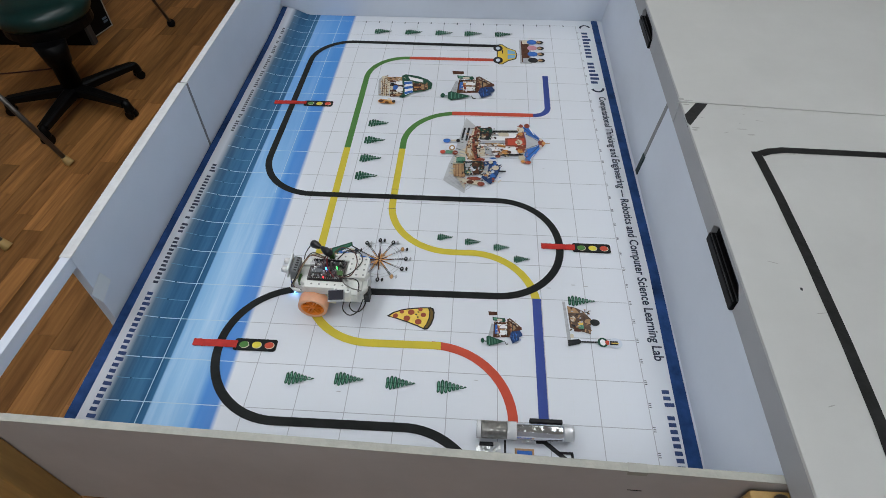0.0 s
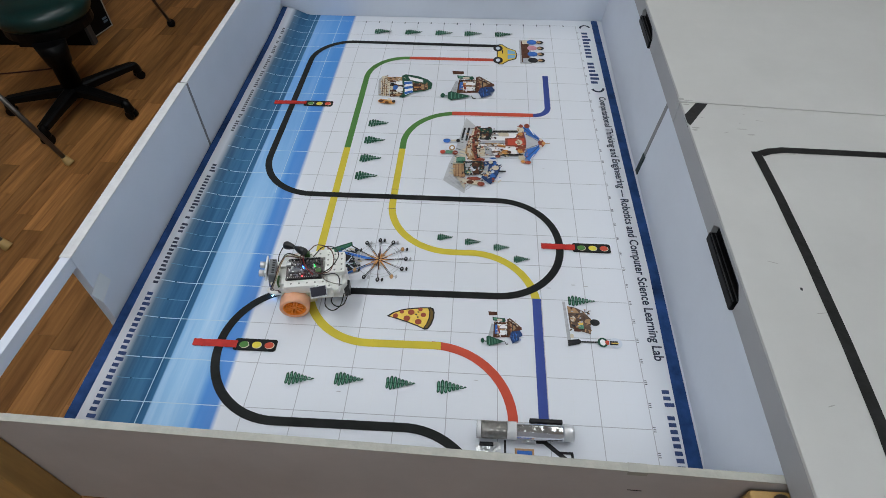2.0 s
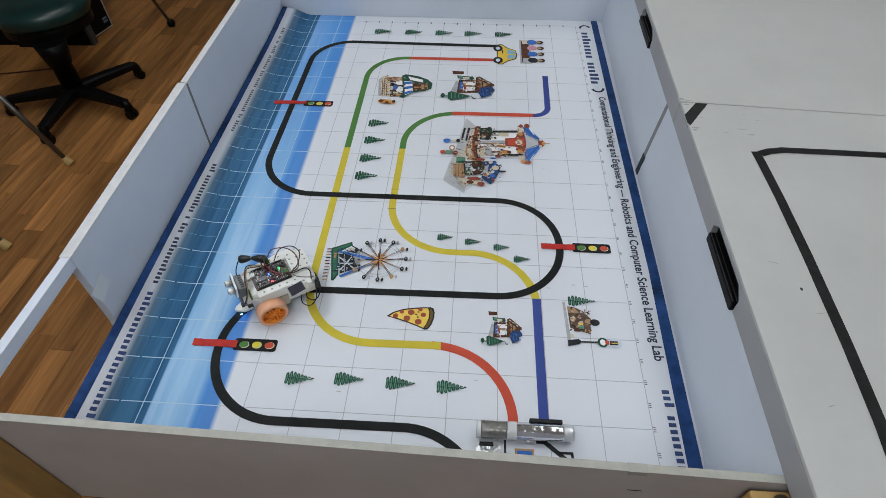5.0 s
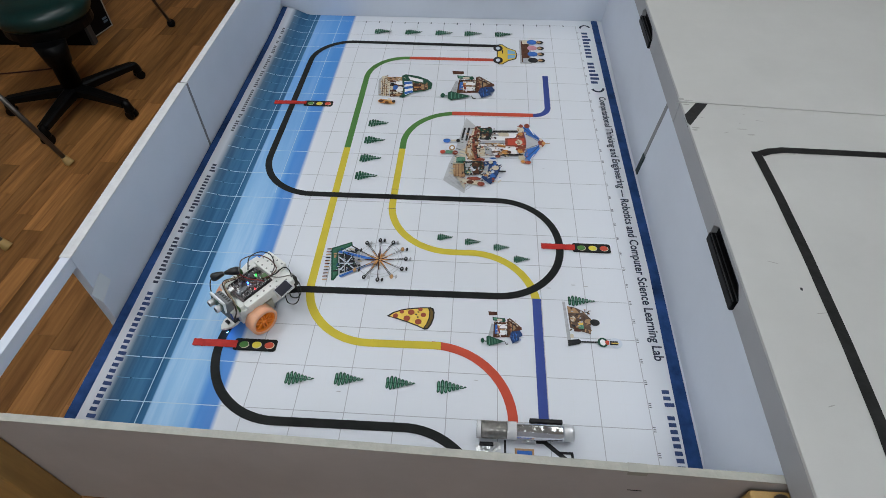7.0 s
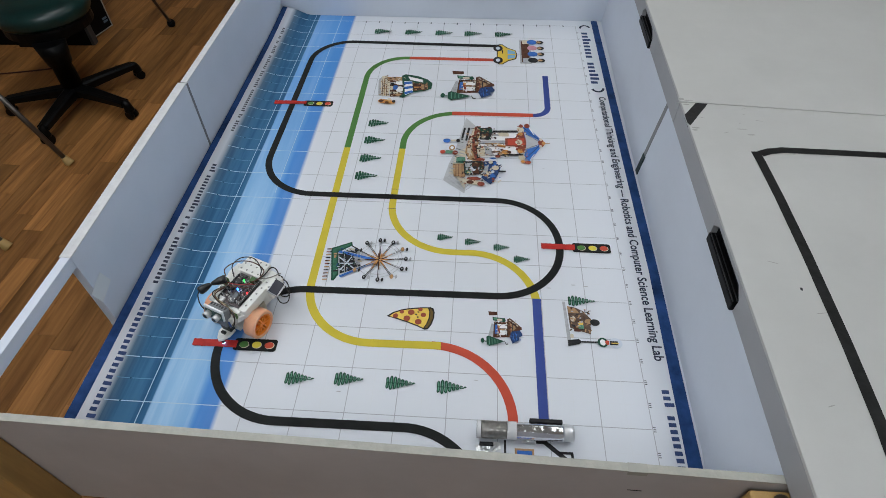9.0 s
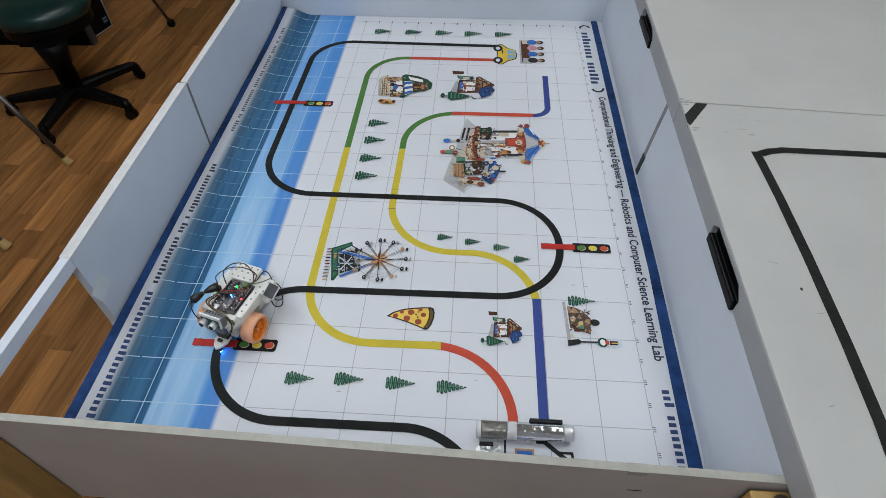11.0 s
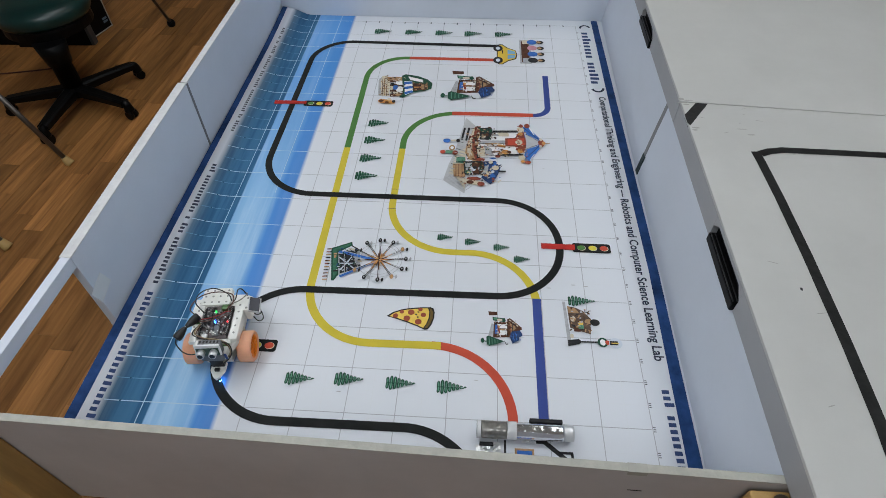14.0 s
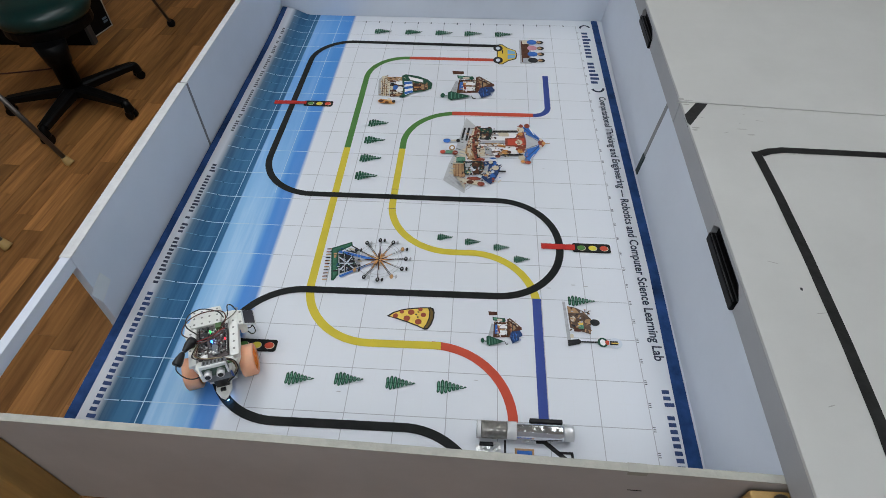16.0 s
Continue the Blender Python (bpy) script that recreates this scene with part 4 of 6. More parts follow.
    add(disc(-0.010, -0.079, 0.0097, 0.0034, 12), M_BLUEP)
    add(disc(0.012, -0.057, 0.0054, 0.0086, 12), M_TAN)
    add(stroke(-0.054, -0.081, -0.034, -0.088, 0.0114), M_REDB)
    add([(0.078, 0.075), (0.095, 0.074), (0.111, 0.048), (0.132, 0.013), (0.128, 0.002), (0.084, 0.023), (0.082, 0.052)], M_BLUEP)
    add([(0.084, -0.034), (0.124, -0.007), (0.130, -0.018), (0.106, -0.067), (0.093, -0.087), (0.079, -0.067)], M_BLUEP)
    add([(0.083, 0.045), (0.123, 0.012), (0.121, -0.015), (0.086, -0.034), (0.088, 0.006)], M_SLATE)
    add(stroke(0.099, 0.069, 0.112, 0.037, 0.0026), M_WHITEP)
    add(stroke(0.096, -0.081, 0.109, -0.054, 0.0023), M_WHITEP)
    add(disc(0.072, 0.060, 0.0108, 0.0141, 12), M_CREAM)
    add(disc(0.066, -0.001, 0.0105, 0.0135, 12), M_CREAM)
    add(disc(0.073, -0.072, 0.0102, 0.0119, 12), M_CREAM)
    add(disc(0.071, 0.039, 0.0079, 0.0083, 12), M_ORANGEP)
    add(disc(0.069, -0.042, 0.0087, 0.0104, 12), M_ORANGEP)
    add(disc(0.092, 0.080, 0.0086, 0.0115, 12), M_REDB)
    add(disc(0.074, 0.079, 0.0068, 0.0086, 12), M_REDB)
    add(disc(0.089, -0.092, 0.0096, 0.0075, 12), M_REDB)
    add(disc(0.075, -0.089, 0.0064, 0.0059, 12), M_ORANGEP)
    add(disc(0.131, -0.002, 0.0088, 0.0197, 12), M_REDB)
    add(disc(0.130, 0.014, 0.0050, 0.0064, 12), M_CREAM)
    add(disc(0.128, -0.017, 0.0049, 0.0062, 12), M_CREAM)
    add(disc(0.138, -0.002, 0.0055, 0.0081, 12), M_ORANGEP)
    add(stroke(0.141, -0.002, 0.157, -0.001, 0.0036), M_TAN)
    add(disc(-0.146, -0.004, 0.0111, 0.0099, 12), M_BLUEP)
    add(stroke(-0.134, -0.003, -0.119, -0.002, 0.0081), M_CREAM)
    add(disc(-0.113, -0.002, 0.0056, 0.0081, 12), M_DARK)
    add(disc(-0.129, -0.037, 0.0088, 0.0132, 12), M_TAN)
    add(disc(-0.129, -0.037, 0.0049, 0.0079, 12), M_WHITEP)
    add(disc(-0.155, -0.057, 0.0082, 0.0086, 12), M_RED)
    add(stroke(-0.147, -0.055, -0.125, -0.057, 0.0129), M_TREE)
    add(disc(-0.119, -0.059, 0.0082, 0.0103, 12), M_REDB)
    add(rect(-0.114, -0.089, -0.104, -0.078), M_TREE)
    add(rect(-0.114, -0.088, -0.104, -0.097), M_TREED)
    add([(-0.123, -0.109), (-0.089, -0.107), (-0.086, -0.164), (-0.118, -0.163)], M_TAN)
    add(stroke(-0.114, -0.111, -0.112, -0.161, 0.0016), M_BROWN)
    add(stroke(-0.106, -0.111, -0.104, -0.161, 0.0016), M_BROWN)
    add(stroke(-0.097, -0.110, -0.095, -0.160, 0.0016), M_BROWN)
    add([(-0.111, -0.165), (-0.044, -0.180), (-0.046, -0.198), (-0.085, -0.191), (-0.085, -0.216)], M_CREAM)
    add(rect(-0.087, -0.030, -0.147, -0.101), M_GREYP)
    add([(-0.070, -0.098), (-0.019, -0.093), (-0.024, -0.116), (-0.044, -0.150), (-0.065, -0.155)], M_BROWN)
    add(stroke(-0.092, -0.100, -0.040, -0.097, 0.0075), M_DARK)
    add(stroke(-0.091, -0.100, -0.087, -0.150, 0.0048), M_DARK)
    add(stroke(-0.087, -0.152, -0.067, -0.151, 0.0072), M_DARK)
    add(stroke(-0.043, -0.101, -0.047, -0.150, 0.0048), M_DARK)
    add(disc(-0.066, -0.130, 0.0084, 0.0097, 12), M_PALE)
    add(disc(-0.060, -0.123, 0.0063, 0.0065, 12), M_DARK)
    add(disc(-0.079, -0.142, 0.0095, 0.0088, 12), M_TREE)
    add(disc(-0.077, -0.145, 0.0042, 0.0040, 12), M_CHEESE)
    add(disc(-0.062, -0.170, 0.0207, 0.0071, 12), M_REDB)
    add(disc(-0.072, -0.185, 0.0103, 0.0078, 12), M_BROWN)
    add(disc(-0.042, -0.191, 0.0103, 0.0092, 12), M_REDB)
    add([(-0.037, -0.097), (-0.003, -0.090), (0.011, -0.122), (0.003, -0.157), (-0.016, -0.192), (-0.042, -0.165), (-0.031, -0.134)], M_NAVYB)
    add([(-0.033, -0.117), (-0.021, -0.108), (-0.025, -0.142), (-0.039, -0.149)], M_GREYP)
    add(disc(-0.016, -0.097, 0.0064, 0.0075, 12), M_CREAM)
    add(disc(-0.003, -0.121, 0.0106, 0.0106, 12), M_CREAM)
    add(disc(-0.021, -0.145, 0.0073, 0.0088, 12), M_CREAM)
    add(disc(-0.004, -0.102, 0.0053, 0.0083, 12), M_BLUEP)
    add(disc(-0.011, -0.138, 0.0058, 0.0064, 12), M_PALE)
    add(disc(-0.028, -0.157, 0.0057, 0.0063, 12), M_ORANGEP)
    add(disc(-0.010, -0.156, 0.0073, 0.0079, 12), M_BLUEP)
    add(disc(-0.009, -0.173, 0.0041, 0.0109, 12), M_REDB)
    add(stroke(0.005, -0.136, 0.026, -0.135, 0.0072), M_DARK)
    add(stroke(-0.044, 0.040, 0.066, 0.046, 0.0022), M_DARK)
    add(stroke(-0.040, -0.026, 0.030, -0.022, 0.0020), M_BROWN)
    add(stroke(-0.020, -0.066, 0.072, -0.062, 0.0022), M_DARK)
    add(stroke(0.080, 0.072, 0.128, 0.010, 0.0024), M_NAVYB)
    add(stroke(0.082, -0.078, 0.126, -0.014, 0.0024), M_NAVYB)
    add(stroke(0.086, 0.040, 0.122, 0.008, 0.0020), M_NAVYB)
    add(stroke(0.086, -0.032, 0.122, -0.010, 0.0020), M_NAVYB)
    for k in range(9):
        add(stroke(-0.141 + 0.0072 * k, -0.176 - 0.0055 * k, -0.124 + 0.0072 * k, -0.156 - 0.0055 * k, 0.0016), M_GREYP)
        add(stroke(-0.108 - 0.0030 * k, 0.010 - 0.017 * k, -0.092 - 0.0030 * k, 0.004 - 0.017 * k, 0.0018), M_DARK if k % 2 else M_GREYP)
    L.extend(busy(-0.086, -0.046, -0.088, 0.066, 70, (M_BROWN, M_BROWN, M_REDB, M_DARK, M_TAN, M_CREAM), 6, 0.010))
    L.extend(busy(-0.052, 0.000, 0.008, 0.066, 44, (M_DARK, M_DARK, M_TREED, M_BROWN, M_TAN), 16, 0.008))
    L.extend(busy(-0.045, 0.040, -0.072, -0.012, 40, (M_DARK, M_BROWN, M_TAN, M_CREAM, M_ORANGEP, M_REDB), 26, 0.007))
    L.extend(busy(0.056, 0.088, -0.078, 0.076, 46, (M_REDB, M_BROWN, M_TAN, M_CREAM, M_DARK), 36, 0.006))
    L.extend(busy(-0.095, -0.030, -0.160, -0.098, 60, (M_DARK, M_DARK, M_BROWN, M_TAN, M_TREED, M_GREYP), 8, 0.007))
    L.extend(busy(-0.040, 0.012, -0.185, -0.095, 48, (M_NAVYB, M_NAVYB, M_DARK, M_CREAM, M_BLUEP), 9, 0.007))
    L.extend(busy(-0.100, -0.040, -0.200, -0.165, 20, (M_REDB, M_BROWN, M_CREAM), 10, 0.006))
    sprite("printed_carousel", L, -0.002, -0.728)


def corner_prints():
    taxi = material("taxi_yellow_print", (0.72, 0.50, 0.04), 0.5)
    sprite("printed_taxi", [([(0.0, 0.062), (0.008, 0.070), (0.02, 0.070), (0.04, 0.045), (0.066, 0.030), (0.072, 0.0), (0.068, -0.030), (0.04, -0.045), (0.02, -0.068), (0.008, -0.068), (0.0, -0.060)], M_DARK),
                            ([(0.003, 0.060), (0.010, 0.066), (0.018, 0.066), (0.038, 0.042), (0.064, 0.028), (0.069, 0.0), (0.064, -0.027), (0.038, -0.042), (0.018, -0.064), (0.010, -0.064), (0.003, -0.058)], taxi),
                            ([(0.038, 0.032), (0.062, 0.023), (0.066, 0.003), (0.038, 0.003)], M_GLASSP), ([(0.038, -0.003), (0.066, -0.003), (0.062, -0.022), (0.038, -0.032)], M_GLASSP),
                            (rect(0.018, 0.022, 0.004, 0.030), M_DARK), (disc(0.004, 0.040, 0.017, 0.022, 16), M_DARK), (disc(0.004, 0.040, 0.008, 0.011, 12), M_PALE),
                            (disc(0.004, -0.042, 0.017, 0.022, 16), M_DARK), (disc(0.004, -0.042, 0.008, 0.011, 12), M_PALE), (rect(0.073, 0.079, -0.006, 0.006), M_PALE)], 0.0, -0.222)
    L = [(rect(0.0, 0.040, -0.085, 0.080), M_GREYP), (rect(0.006, 0.034, -0.075, 0.070), M_BROWN)]
    for k, (c1, c2) in enumerate(((M_DARK, M_GREYP), (M_BLUEP, M_BROWN), (M_PINKP, M_BROWN), (M_BLUEP, M_CREAM))):
        y = -0.062 + 0.041 * k
        L += [(rect(0.010, 0.045, y - 0.013, y + 0.013), c2), (disc(0.045, y, 0.018, 0.017, 10), c1), (disc(0.074, y, 0.013, 0.012, 12), M_DARK), (disc(0.070, y, 0.009, 0.007, 10), M_TAN)]
    sprite("printed_bench_picture", L, 0.081, -0.196)
    L = [([(0.0, 0.0), (0.006, 0.0), (0.012, -0.11), (0.004, -0.112)], M_GREYP),
         ([(0.010, -0.012), (0.03, -0.016), (0.045, -0.025), (0.060, -0.045), (0.055, -0.085), (0.012, -0.070)], M_UMBER),
         ([(0.010, -0.012), (0.028, -0.018), (0.035, -0.030), (0.012, -0.03)], M_TAN), (disc(0.020, -0.046, 0.006, 0.008, 10), M_CREAM), (disc(0.054, -0.052, 0.009, 0.007, 10), M_TAN),
         (disc(0.067, -0.054, 0.011, 0.009, 10), M_DARK), (disc(0.036, -0.058, 0.006, 0.007, 8), M_CHEESE), (rect(0.020, 0.034, -0.080, -0.068), M_BROWN), (rect(0.030, 0.042, -0.072, -0.062), M_TREE), (disc(0.014, -0.092, 0.004, 0.006, 8), M_CREAM),
         ([(0.004, -0.103), (0.028, -0.099), (0.034, -0.105), (0.028, -0.112), (0.004, -0.118)], M_DARK), (stroke(0.03, -0.106, 0.068, -0.105, 0.0035), M_DARK),
         (disc(0.078, -0.105, 0.011, 0.012, 14), M_TREED), (disc(0.078, -0.105, 0.006, 0.008, 12), M_WHITEP), (disc(0.088, -0.105, 0.005, 0.006, 8), M_RED), (disc(0.105, -0.106, 0.014, 0.013, 14), M_PALE), (rect(0.093, 0.110, -0.111, -0.101), M_DARK), (rect(0.096, 0.112, -0.107, -0.105), M_CHEESE)]
    L += busy(0.012, 0.058, -0.082, -0.014, 40, (M_DARK, M_BROWN, M_UMBER, M_TAN, M_GREYP), 9, 0.007)
    sprite("printed_winter_scene", L, 0.1465, -1.305)
    tree_print(0.160, -1.302, 0.060, 0.034)
    # outline drawing by the near end
    for a in ((0.0, -0.004, 0.040, -0.004, 0.006), (0.038, -0.003, 0.078, -0.036, 0.009), (0.062, -0.022, 0.090, -0.022, 0.005), (0.088, -0.022, 0.090, -0.05, 0.005), (-0.036, -0.003, -0.036, -0.05, 0.004)):
        sprite("printed_bar", [(stroke(*a), M_DARK)], 0.050, -1.634)
    sprite("printed_window", [(rect(-0.018, 0.018, -0.040, -0.018), M_TAN), (rect(-0.014, 0.014, -0.036, -0.022), M_BLUEP)], 0.050, -1.634)
    sprite("printed_wreath", [(disc(-0.036, 0.006, 0.010, 0.007, 12), M_TREED), (disc(-0.036, 0.007, 0.006, 0.004, 12), M_WHITEP)], 0.050, -1.634)


def signal_print(x, y):
    body = [(x + px, y + py) for px, py in disc(0.006, -0.008, 0.006, 0.006, 5, math.pi, 1.5 * math.pi) + disc(0.087, -0.008, 0.006, 0.006, 5, 1.5 * math.pi, 2 * math.pi) + disc(0.087, 0.010, 0.006, 0.006, 5, 0, 0.5 * math.pi) + disc(0.006, 0.010, 0.006, 0.006, 5, 0.5 * math.pi, math.pi)]
    L = [(body, M_BLACK)]
    for k, mm in enumerate((M_GREEN, M_LEMON, M_RED)):
        L += [(disc(x + 0.0225 + 0.0275 * k, y + 0.0005, 0.0105, 0.0085, 18), M_CREAM), (disc(x + 0.0215 + 0.0275 * k, y + 0.001, 0.0098, 0.0078, 18), mm)]
    sprite("printed_traffic_light", L, z=0.0020)


ferris_print()
pizza_print()
house_print(-0.148, -0.412, 0.94)
house_print(-0.018, -1.378, 0.48)
ship_print()
carousel_print()
corner_prints()
for sx, sy in ((-0.563, -1.459), (0.184, -1.1385), (-0.616, -0.5585)):
    signal_print(sx, sy)


# ---- writing on the sheet ----
def words(text, x, y0, y1, mat_, name="lettering"):
    """Letters along the sheet, from y0 towards the near end y1."""
    cu = bpy.data.curves.new(name, "FONT")
    cu.body, cu.size, cu.align_y = text, 0.03, "BOTTOM_BASELINE"
    cu.offset = 0.0006
    tmp = bpy.data.objects.new(name, cu)
    scene.collection.objects.link(tmp)
    bpy.context.view_layer.update()
    me = bpy.data.meshes.new_from_object(tmp.evaluated_get(bpy.context.evaluated_depsgraph_get()))
    bpy.data.objects.remove(tmp)
    xs = [v.co.x for v in me.vertices]
    sc = (y0 - y1) / (max(xs) - min(xs))
    me.transform(Matrix.Rotation(-math.pi / 2, 4, "Z") @ Matrix.Diagonal((sc, 0.98, 1, 1)) @ Matrix.Translation((-min(xs), 0, 0)))
    me.materials.append(mat_)
    ob = new(name, me)
    ob.parent = SHEET
    ob.location = (x, y0, 0.0016)


def bars(x, y0, y1, counts, height, mat_, dz=0.0014):
    """Writing that stays unread: a short upright bar for each character."""
    total = sum(counts) + len(counts) - 1
    pitch = (y0 - y1) / total
    k = 0
    rng = random.Random(7)
    for c_ in counts:
        bm = B()
        for _ in range(c_):
            y = y0 - pitch * (k + 0.5)
            h = height * rng.choice((0.75, 0.75, 0.75, 1.0))
            sheet_strip(bm, x - height / 2, x - height / 2 + h, y - pitch * 0.30, y + pitch * 0.30, dz, 4)
            k += 1
        k += 1
        part("lettering_bar", bm, mat_, SHEET)


words("Computational Thinking and Engineering \u2014 Robotics and Computer Science Learning Lab", 0.3275, -0.474, -1.448, M_INK)
bars(0.3375, -1.512, -1.735, (3, 12), 0.019, M_INKBLUE)
bars(0.327, -0.045, -0.40, (8, 6), 0.029, M_INKBLUE)
for yy, a0 in ((-0.022, 0.4), (-0.418, 3.5)):
    part("emblem_ring", ribbon(B(), [(0.330 + 0.019 * math.cos(a0 + 2.6 * k / 12), yy + 0.026 * math.sin(a0 + 2.6 * k / 12)) for k in range(13)], 0.008, 0.0015), M_INK, SHEET)
bars(-0.791, -0.10, -0.735, (4, 2, 2, 5, 8, 3, 5, 11, 2, 5), 0.0105, M_INKGREY, 0.0014)
bars(-0.791, -0.885, -1.315, (3, 12, 1, 3, 12), 0.0145, M_INK, 0.0014)
bars(-0.791, -1.335, -1.70, (26,), 0.016, M_INKBLUE, 0.0014)


# ---- loose things on the sheet ----
def tape_strips():
    for x, y, length, tw in ((-0.652, -1.4585, 0.096, 0.0), (0.108, -1.1375, 0.082, 0.0), (-0.712, -0.5575, 0.104, 0.35)):
        bm = B()
        n = 14
        rng = random.Random(int(1000 * (x + 2)))
        rows = []
        for k in range(n + 1):
            u = k / n
            w = 0.0085 * (1 - tw * max(0.0, 1 - abs(u - 0.85) * 4))
            wob = 0.0006 * rng.uniform(-1, 1)
            zz = 0.0030 + 0.0007 * rng.random() + 0.004 * tw * u
            rows.append([bm.verts.new((x + length * u, y + wob + s_ * w, zz + dz)) for s_, dz in ((-1, 0), (1, 0.0006), (1, -0.0008), (-1, -0.0008))])
        for a, b_ in zip(rows, rows[1:]):
            for i in range(4):
                bm.faces.new((a[i], a[(i + 1) % 4], b_[(i + 1) % 4], b_[i]))
        bm.faces.new(rows[0])
        bm.faces.new(rows[-1][::-1])
        bmesh.ops.recalc_face_normals(bm, faces=bm.faces)
        solo("tape_strip", bm, M_TAPE, "glossy red tape strip stuck across the black track", "tape", group="red tape strips")


def foil_tube():
    t = thing("foil_tube", "crumpled silver foil tube with white tape bands on the mat", "tube")
    rng = random.Random(3)

    def roll(bm, x0, x1, r, n=14, seg=20, rough=0.0):
        pts = [(x0 + (x1 - x0) * k / n, 0, 0) for k in range(n + 1)]
        rings = []
        for q in pts:
            rings.append([bm.verts.new((q[0], -1.626 + (r + rough * rng.uniform(-1, 1)) * math.cos(w), 0.0195 + (r + rough * rng.uniform(-1, 1)) * math.sin(w))) for w in (2 * math.pi * j / seg for j in range(seg))])
        for u, v in zip(rings, rings[1:]):
            for j in range(seg):
                bm.faces.new((u[j], v[j], v[(j + 1) % seg], u[(j + 1) % seg])).smooth = True
        bm.faces.new(rings[0])
        bm.faces.new(rings[-1][::-1])
        return bm

    part("foil", roll(B(), 0.026, 0.121, 0.0152, 24, 20, 0.0005), M_FOIL, t, "crumpled silver foil")
    part("brown_wrap", roll(B(), -0.032, 0.016, 0.0162, 16, 20, 0.0005), material("dull_grey_foil", (0.30, 0.29, 0.27), 0.30, 0.85, var=0.3, scale=60.0, bump=0.9, bump_scale=70.0), t, "dull grey crumpled foil wrap")
    clear = material("milky_tape", (0.68, 0.69, 0.70), 0.22, bump=0.4, bump_scale=60.0)
    for a, b_, r in ((-0.040, -0.0325, 0.0164), (0.0165, 0.034, 0.0166), (0.1215, 0.140, 0.0150)):
        part("tape_band", roll(B(), a, b_, r, 4, 20, 0.0006), M_FOILB if a > 0.1 else clear, t, "torn bright foil end" if a > 0.1 else "milky white tape band")
    part("black_bar", box(B(), 0.060, 0.122, -1.6065, -1.599, 0.0022, 0.020, 0.001), M_DARK, t, "flat black plastic bar")
    part("black_bar", box(B(), -0.034, -0.008, -1.652, -1.646, 0.0022, 0.010, 0.001), M_DARK, t, "flat black plastic bar")


def foil_scraps():
    for x0, x1, y0, y1, a in ((-0.040, 0.006, -1.668, -1.646, 12), (0.045, 0.072, -1.6425, -1.636, -2)):
        rng = random.Random(int(abs(x0) * 1e4))
        bm = B()
        nx, ny = 12, 6
        cx, cy = (x0 + x1) / 2, (y0 + y1) / 2
        rot_ = Matrix.Rotation(radians(a), 3, "Z")
        g = [[bm.verts.new(rot_ @ Vector((x0 - cx + (x1 - x0) * i / nx, y0 - cy + (y1 - y0) * j / ny, 0.0)) + Vector((cx, cy, 0.0028 + 0.0035 * rng.random() * (0.4 + 0.6 * math.sin(math.pi * i / nx))))) for i in range(nx + 1)] for j in range(ny + 1)]
        for j in range(ny):
            for i in range(nx):
                bm.faces.new((g[j][i], g[j][i + 1], g[j + 1][i + 1], g[j + 1][i]))
        ob = solo("foil_scrap", bm, M_FOILB, "crumpled scrap of silver foil on the mat", "foil", group="foil scraps")
        so = ob.modifiers.new("thickness", "SOLIDIFY")
        so.thickness = 0.0006


tape_strips()
foil_tube()
foil_scraps()


